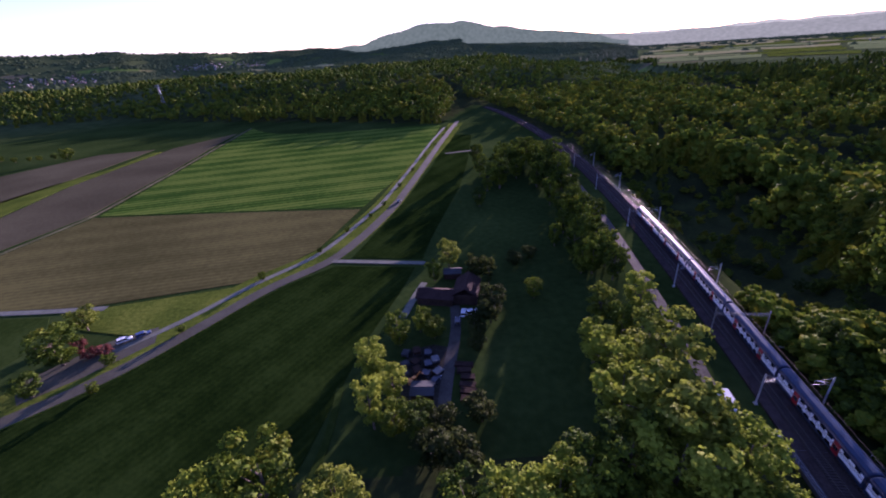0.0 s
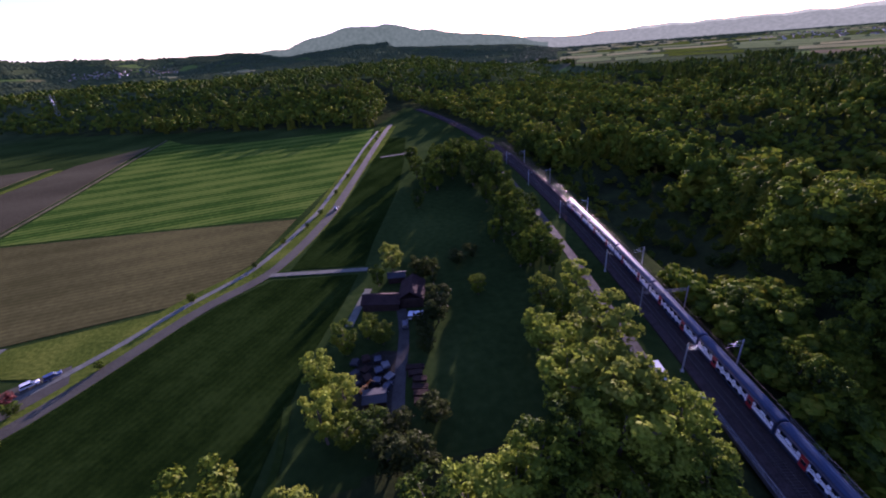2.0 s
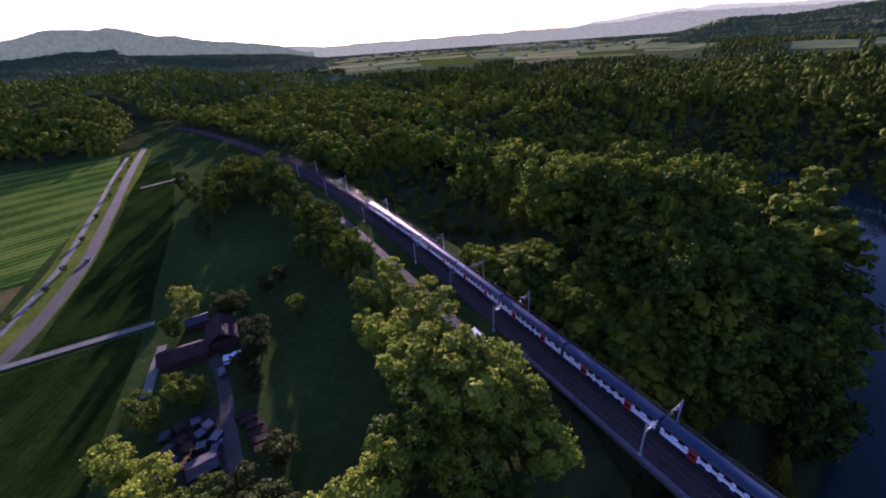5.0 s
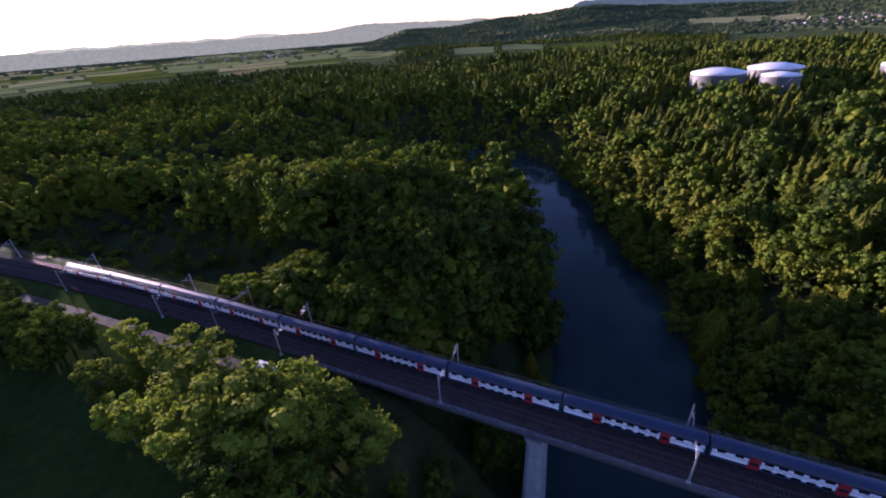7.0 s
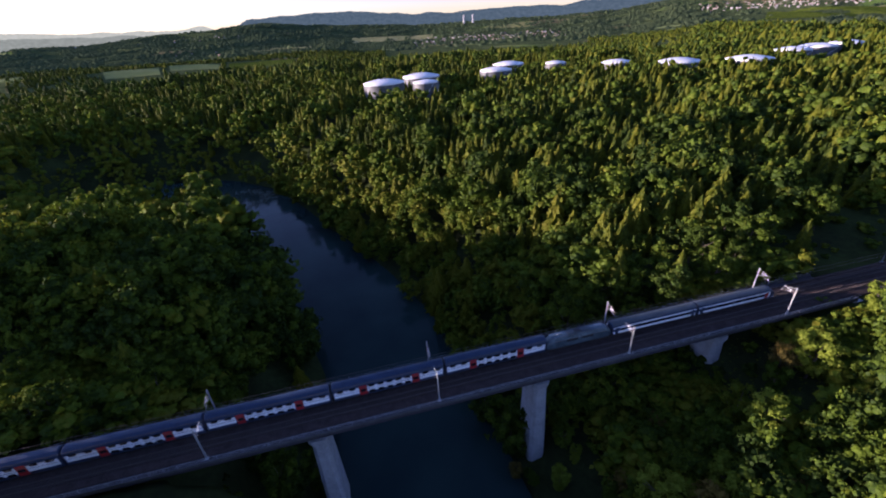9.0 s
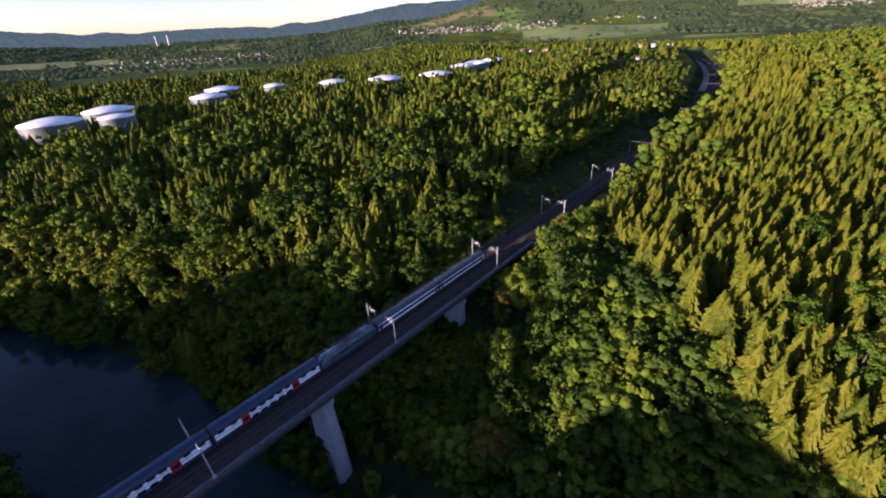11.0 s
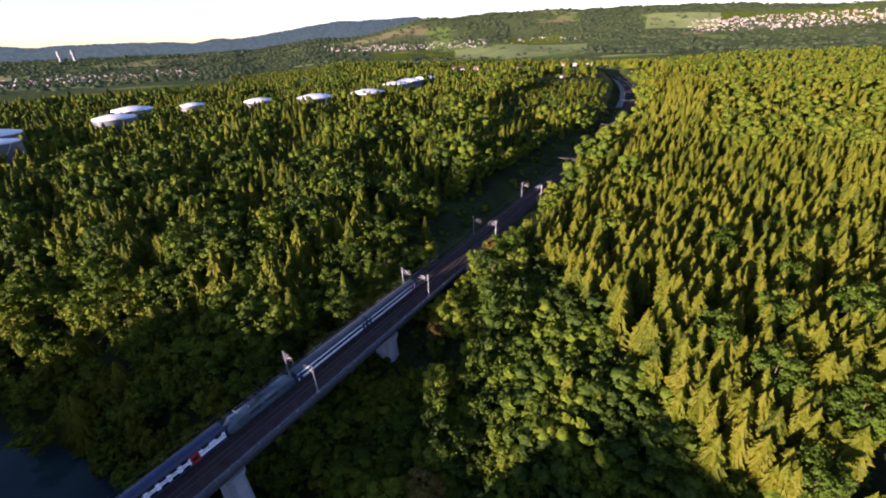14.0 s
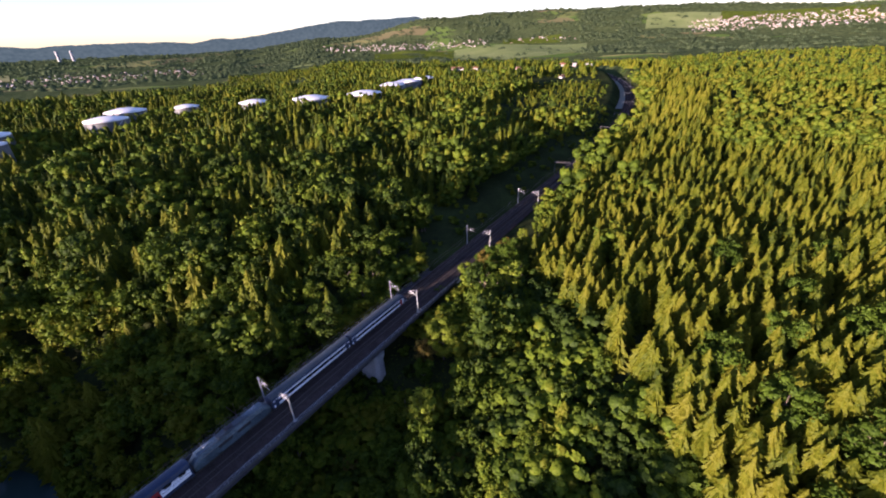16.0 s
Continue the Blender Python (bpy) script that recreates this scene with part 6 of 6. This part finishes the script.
HOUSES = [
    (house_model(13, 10, 6, 4.5, M["red_tile"], M["plaster"]), "pale plastered house with a red tiled roof"),
    (house_model(15, 11, 6.5, 4, M["tile_roof"], M["plaster"]), "pale house with a brown tiled roof"),
    (house_model(22, 13, 11, 0, M["grey_roof"], M["plaster"], True), "pale flat-roofed apartment block"),
    (house_model(36, 20, 9, 0, M["grey_roof"], M["plaster"], True), "long pale flat-roofed hall"),
]
taken = set()


def build_house(k, x, y, turn, group, size=0.55):
    model, label = HOUSES[k]
    m = pose(x, y, float(height(x, y)) - 0.2, 0, 0, turn)
    if k not in taken:
        taken.add(k)
        ob = model
        ob.matrix_world = m
    else:
        ob = copy_thing(model, m)
    ob.scale = (size, size, size)
    tagged(ob, label, "house", group)


hr = np.random.default_rng(5)
for hx, hy, k, turn, size in STATION_HOUSES:
    build_house(k, hx, hy, turn, "buildings near the station", size)
for a0, a1, e0, e1, count, group in VILLAGES:
    for _ in range(count):
        hx, hy = far_place(float(hr.uniform(a0, a1)), float(hr.uniform(e0, e1)))
        k = int(hr.choice(4, p=(0.42, 0.3, 0.22, 0.06)))
        build_house(k, hx + float(hr.uniform(-25, 25)), hy + float(hr.uniform(-25, 25)), float(hr.uniform(0, 180)), group)
for k, (model, label) in enumerate(HOUSES):
    if k not in taken:
        build_house(k, *far_place(120 + k, -1.7), 20, "houses of the valley town")


def far_houses():
    """The rest of the distant towns: small gabled houses standing close together."""
    vs, fs, ms, base = [], [], [], 0
    for a0, a1, e0, e1, count in ((186.5, 206, 0.05, 1.2, 640), (144, 164, -0.45, 0.25, 200), (112, 130, -2.0, -1.25, 170), (-43, -36, -0.5, 0.3, 60), (-29, -20, 0.0, 0.7, 70), (45, 58, -1.7, -1.1, 60), (75, 92, 0.0, 0.4, 50)):
        for _ in range(count):
            hx, hy = far_place(float(hr.uniform(a0, a1)), float(hr.uniform(e0, e1)))
            hx, hy, t = hx + hr.uniform(-30, 30), hy + hr.uniform(-30, 30), hr.uniform(0, 3.14)
            w, dd, h = hr.uniform(2.8, 6), hr.uniform(2.2, 3.4), hr.uniform(2.4, 4.6)
            z = float(height(hx, hy))
            q = np.array([(-w, -dd, -2), (w, -dd, -2), (w, dd, -2), (-w, dd, -2), (-w, -dd, h), (w, -dd, h), (w, dd, h), (-w, dd, h), (-w, 0, h + 2.2), (w, 0, h + 2.2)])
            ca, sa = math.cos(t), math.sin(t)
            vs.append(np.stack([q[:, 0] * ca - q[:, 1] * sa + hx, q[:, 0] * sa + q[:, 1] * ca + hy, q[:, 2] + z], 1))
            fs.append(np.array([(0, 1, 5, 4), (1, 2, 6, 5), (2, 3, 7, 6), (3, 0, 4, 7), (4, 5, 9, 8), (6, 7, 8, 9), (5, 6, 9, 9), (7, 4, 8, 8)]) + base)
            ms += [0, 0, 0, 0, 1, 1, 0, 0] if hr.uniform() < 0.7 else [0, 0, 0, 0, 2, 2, 0, 0]
            base += 10
    faces = np.concatenate(fs)
    tri = np.concatenate([faces[:, [0, 1, 2]], faces[:, [0, 2, 3]]])
    keep = (tri[:, 1] != tri[:, 2])
    ob = mesh_from("far_town", np.concatenate(vs), tri[keep], M["plaster"])
    ob.data.materials.append(M["red_tile"]), ob.data.materials.append(M["grey_roof"])
    ob.data.polygons.foreach_set("material_index", np.r_[ms, ms][keep].astype(np.int32))
    tagged(ob, "close-set pale houses of distant towns", "houses", kind="stuff")


far_houses()


def chimney_stack(x, y):
    z = float(height(x, y))
    c = thing("silo_tower", "tall pale concrete tower above distant woods", "tower", "distant towers", pose(x, y, z))
    part("shaft", rod(bmesh.new(), (0, 0, 0), (0, 0, 62), 9, 8, 20), M["concrete"], c)
    part("cap", rod(bmesh.new(), (0, 0, 62), (0, 0, 65), 8.6, 8.6, 20), M["concrete"], c)


for az in (117.9, 119.0):
    chimney_stack(*far_place(az, 0.0))


def pylon(x, y, h):
    z = float(height(x, y))
    p = thing("power_pylon", "grey steel lattice power pylon above the woods", "pylon", "", pose(x, y, z, 0, 0, 30))
    bm = bmesh.new()
    w = h * 0.08
    for sx in (-1, 1):
        for sy in (-1, 1):
            rod(bm, (sx * w, sy * w, 0), (sx * 0.4, sy * 0.4, h), 0.2, 0.12, 5)
    for i in range(9):
        f0, f1 = i / 9, (i + 1) / 9
        a, b = w + (0.4 - w) * f0, w + (0.4 - w) * f1
        for q in ((1, 1, -1, 1), (-1, 1, -1, -1), (-1, -1, 1, -1), (1, -1, 1, 1)):
            rod(bm, (q[0] * a, q[1] * a, f0 * h), (q[2] * b, q[3] * b, f1 * h), 0.1, seg=4)
    part("tower", bm, M["galv"], p)
    for k in (0.72, 0.84, 0.95):
        part("crossarm", rod(rod(bmesh.new(), (-h * 0.16, 0, h * k), (h * 0.16, 0, h * k), 0.15, seg=5), (0, 0, h * k + 1.5), (h * 0.16, 0, h * k), 0.08, seg=4), M["galv"], p)


pylon(-600, 980, 46)


# ---- yard ----
def shed(name, x, y, w, d, h, rh, turn, roof, wall, label):
    g = thing(name, label, "shed", "", pose(x, y, float(FIELD_Z), 0, 0, turn))
    part("wall", boxed((-w / 2, -d / 2, -0.3), (w / 2, d / 2, h)), wall, g)
    part("roof", loft([[(xx, -d / 2 - 0.5, h - 0.15), (xx, -d / 2 - 0.5, h + 0.05), (xx, 0, h + rh), (xx, d / 2 + 0.5, h + 0.05), (xx, d / 2 + 0.5, h - 0.15), (xx, 0, h + rh - 0.2)] for xx in (-w / 2 - 0.5, w / 2 + 0.5)]), roof, g)
    for i in range(3):
        part("door", boxed((-w / 2 + (i + 0.5) * w / 3 - 1.1, -d / 2 - 0.08, 0), (-w / 2 + (i + 0.5) * w / 3 + 1.1, -d / 2 + 0.04, h * 0.82)), M["timber"], g)
    return g


shed("barn", -3.4, 121, 12.5, 6.5, 2.8, 1.9, -14, M["dark_roof"], M["timber"], "long low timber barn with a dark red roof")
shed("barn", 7.4, 122.5, 11.5, 8.0, 3.6, 3.0, 78, M["dark_roof"], M["timber"], "tall timber barn with a dark red gabled roof")
shed("shed", 3, 137, 6, 4, 2.5, 1.2, -6, M["tarp"], M["timber"], "small timber shed with a grey sheet roof")
shed("shed", -7.8, 77.5, 5.2, 4.2, 2.2, 0.5, -4, M["tarp"], M["timber"], "low store shed with a grey sheet roof")
shed("farmhouse", -131, 84, 11, 8, 4.5, 3.2, 38, M["tile_roof"], M["white"], "white farmhouse with a brown tiled roof beside the road")


def car(x, y, turn, paint, label, name="car", L=4.3, W=1.75, H=1.45, van=False):
    c = thing(name, label, name, "", pose(x, y, FIELD_Z + 0.05 if name != "van" else float(height(x, y)) + 0.2, 0, 0, turn))
    w = W / 2
    low = [(-L / 2, 0.35), (-L / 2, 0.85), (L / 2 - 0.1, 0.75), (L / 2, 0.35)]
    part("body", loft([[(px, y0 * w, pz) for px, pz in low] for y0 in (-1, -0.96, 0.96, 1)]), paint, c)
    top = [(-L / 2 + 0.05, 0.84), (-L / 2 + 0.3, H), (L * (0.34 if van else 0.1), H), (L * (0.45 if van else 0.28), 0.8)]
    part("cabin", loft([[(px, y0 * w * k, pz) for px, pz in top] for y0, k in ((-1, 0.93), (1, 0.93))]), M["glass"] if not van else paint, c)
    part("roof", boxed((-L / 2 + 0.32, -w * 0.88, H - 0.02), (L * (0.33 if van else 0.09), w * 0.88, H + 0.04)), paint, c)
    if van:
        part("windscreen", loft([[(L * 0.45 + 0.02, yy, 0.9), (L * 0.35 + 0.02, yy, H - 0.1), (L * 0.34, yy, H - 0.12), (L * 0.44, yy, 0.88)] for yy in (-w * 0.85, w * 0.85)]), M["glass"], c)
    for px in (-L * 0.31, L * 0.31):
        for yy in (-w + 0.1, w - 0.1):
            wh = part("wheel", rod(bmesh.new(), (px, yy - 0.1, 0.32), (px, yy + 0.1, 0.32), 0.32, seg=14), M["tyre"], c)
            part("rim", rod(bmesh.new(), (px, yy - 0.11, 0.32), (px, yy + 0.11, 0.32), 0.19, seg=10), M["galv"], wh)
    for yy in (-w * 0.7, w * 0.7):
        part("headlight", boxed((L / 2 - 0.08, yy - 0.18, 0.55), (L / 2 + 0.01, yy + 0.18, 0.7)), M["white"], c)
    return c


car(5.3, 111.6, 78, M["car_white"], "white parked car in the yard")
car(8.0, 111.6, 20, M["car_white"], "white parked estate car in the yard", L=4.0)
car(2.9, 107.1, 85, M["car_dark"], "dark parked car in the yard")
car(-4.5, 81.5, 60, M["car_dark"], "dark parked car among machines")
car(-24.0, 231, 78, M["car_dark"], "dark car standing on the country road")
car(-106, 110, 35, M["car_white"], "white parked car on the forecourt")
car(-101.5, 112.5, 40, M["car_blue"], "dark blue parked car on the forecourt")
car(61.3, 66.0, 80, M["car_white"], "white van parked on the service track", "van", 5.6, 2.0, 2.4, True)


def stack(x, y, turn, w, d, h, rows, material, label):
    """Rows of stacked timber."""
    t = thing("timber_stack", label, "timber stack", "timber stacks in the yard", pose(x, y, FIELD_Z, 0, 0, turn))
    base = None
    for j in range(rows):
        for i in range(4):
            m = pose(0, -d / 2 + (j + 0.5) * d / rows, 0.15 + i * h / 4, 0, 0, float(hr.uniform(-2, 2)))
            if base is None:
                base = part("plank", boxed((-w / 2, -d / rows * 0.4, 0), (w / 2, d / rows * 0.4, h / 4 * 0.85)), material, t)
                base.matrix_local = m
            else:
                share("plank", base, t, m)


for i in range(6):
    stack(3.6 + float(hr.uniform(-0.6, 0.6)), 74.5 + i * 2.5, float(hr.uniform(-14, -2)), float(hr.uniform(3.6, 5.4)), 1.9, float(hr.uniform(0.45, 0.95)), 3, M["timber"], "low reddish brown timber stack beside the drive")


def digger(x, y, turn):
    d = thing("excavator", "small orange excavator among stored machines", "excavator", "", pose(x, y, FIELD_Z, 0, 0, turn))
    for yy in (-0.8, 0.8):
        part("track", boxed((-1.4, yy - 0.22, 0), (1.4, yy + 0.22, 0.6), 0.15), M["tyre"], d)
    part("body", boxed((-1.3, -0.9, 0.7), (0.7, 0.9, 1.5), 0.12), M["orange"], d)
    cab = part("cab", boxed((-0.1, -0.85, 1.5), (0.9, 0.05, 2.6), 0.08), M["orange"], d)
    part("window", boxed((0.0, -0.88, 1.75), (0.8, -0.84, 2.45)), M["glass"], cab)
    boom = part("boom", rod(rod(bmesh.new(), (0.7, 0.4, 1.2), (2.2, 0.4, 2.9), 0.16), (2.2, 0.4, 2.9), (3.5, 0.4, 1.4), 0.12), M["orange"], d)
    part("bucket", boxed((3.2, 0.1, 0.8), (3.8, 0.8, 1.4), 0.1), M["black"], boom)


digger(-10.5, 81.5, 20)


def trailer(x, y, turn, L, material, label):
    t = thing("trailer", label, "trailer", "stored trailers in the yard", pose(x, y, FIELD_Z, 0, 0, turn))
    part("bed", boxed((-L / 2, -1.1, 0.7), (L / 2, 1.1, 0.9)), M["black"], t)
    part("box", boxed((-L / 2, -1.05, 0.9), (L / 2, 1.05, 0.9 + float(hr.uniform(0.3, 1.0))), 0.05), material, t)
    part("drawbar", rod(bmesh.new(), (L / 2, 0, 0.75), (L / 2 + 1.4, 0, 0.6), 0.07), M["black"], t)
    for px in (-0.7, 0.7):
        for yy in (-0.95, 0.95):
            part("wheel", rod(bmesh.new(), (px, yy - 0.12, 0.38), (px, yy + 0.12, 0.38), 0.38, seg=12), M["tyre"], t)


for i in range(11):
    trailer(-12.6 + (i % 4) * 2.9 + float(hr.uniform(-0.5, 0.5)), 84 + (i // 4) * 4.3 + 0.9 * (i % 2) + float(hr.uniform(-0.5, 0.5)), float(hr.uniform(40, 130)), float(hr.uniform(1.8, 3.0)), M[("tarp", "timber", "car_dark", "tank_wall")[i % 4]], "stored open trailer with a dull weathered body")


# ---- lineside and river ----
def cabinet(s, n):
    c = thing("lineside_cabinet", "white lineside equipment cabinet beside the track", "cabinet", "", frame_at(s, n, -0.6))
    part("housing", boxed((-0.7, -0.6, 0), (0.7, 0.6, 1.9), 0.08), M["tank_white"], c)
    part("roof", boxed((-0.8, -0.7, 1.9), (0.8, 0.7, 2.0), 0.03), M["galv"], c)


cabinet(-69, 15)
br = np.random.default_rng(9)


def boulders():
    """Stones of the gravel bars at the river bend."""
    cube = np.array([(a, b, c) for c in (-0.5, 0.5) for b in (-0.5, 0.5) for a in (-0.5, 0.5)], float)
    quad = np.array([(4, 5, 7, 6), (0, 1, 5, 4), (2, 6, 7, 3), (0, 4, 6, 2), (1, 3, 7, 5)])
    vs, fs = [], []
    for i in range(260):
        t = br.uniform(0, 1)
        x, y = 300 + 55 * t + br.normal() * 3, 26 - 26 * math.sin(t * 3) + br.normal() * 2.5 - 4
        sz = br.uniform(0.3, 1.3)
        p = cube * [sz, sz * br.uniform(0.6, 1.3), sz * 0.6] + br.normal(size=(8, 3)) * 0.12 * sz + [x, y, WATER_Z + 0.1]
        vs.append(p), fs.append(quad + 8 * i)
    ob = mesh_from("river_stones", np.concatenate(vs), np.concatenate(fs), M["gravel"])
    tagged(ob, "pale stones of a gravel bar in the river", "stones", kind="stuff")


boulders()
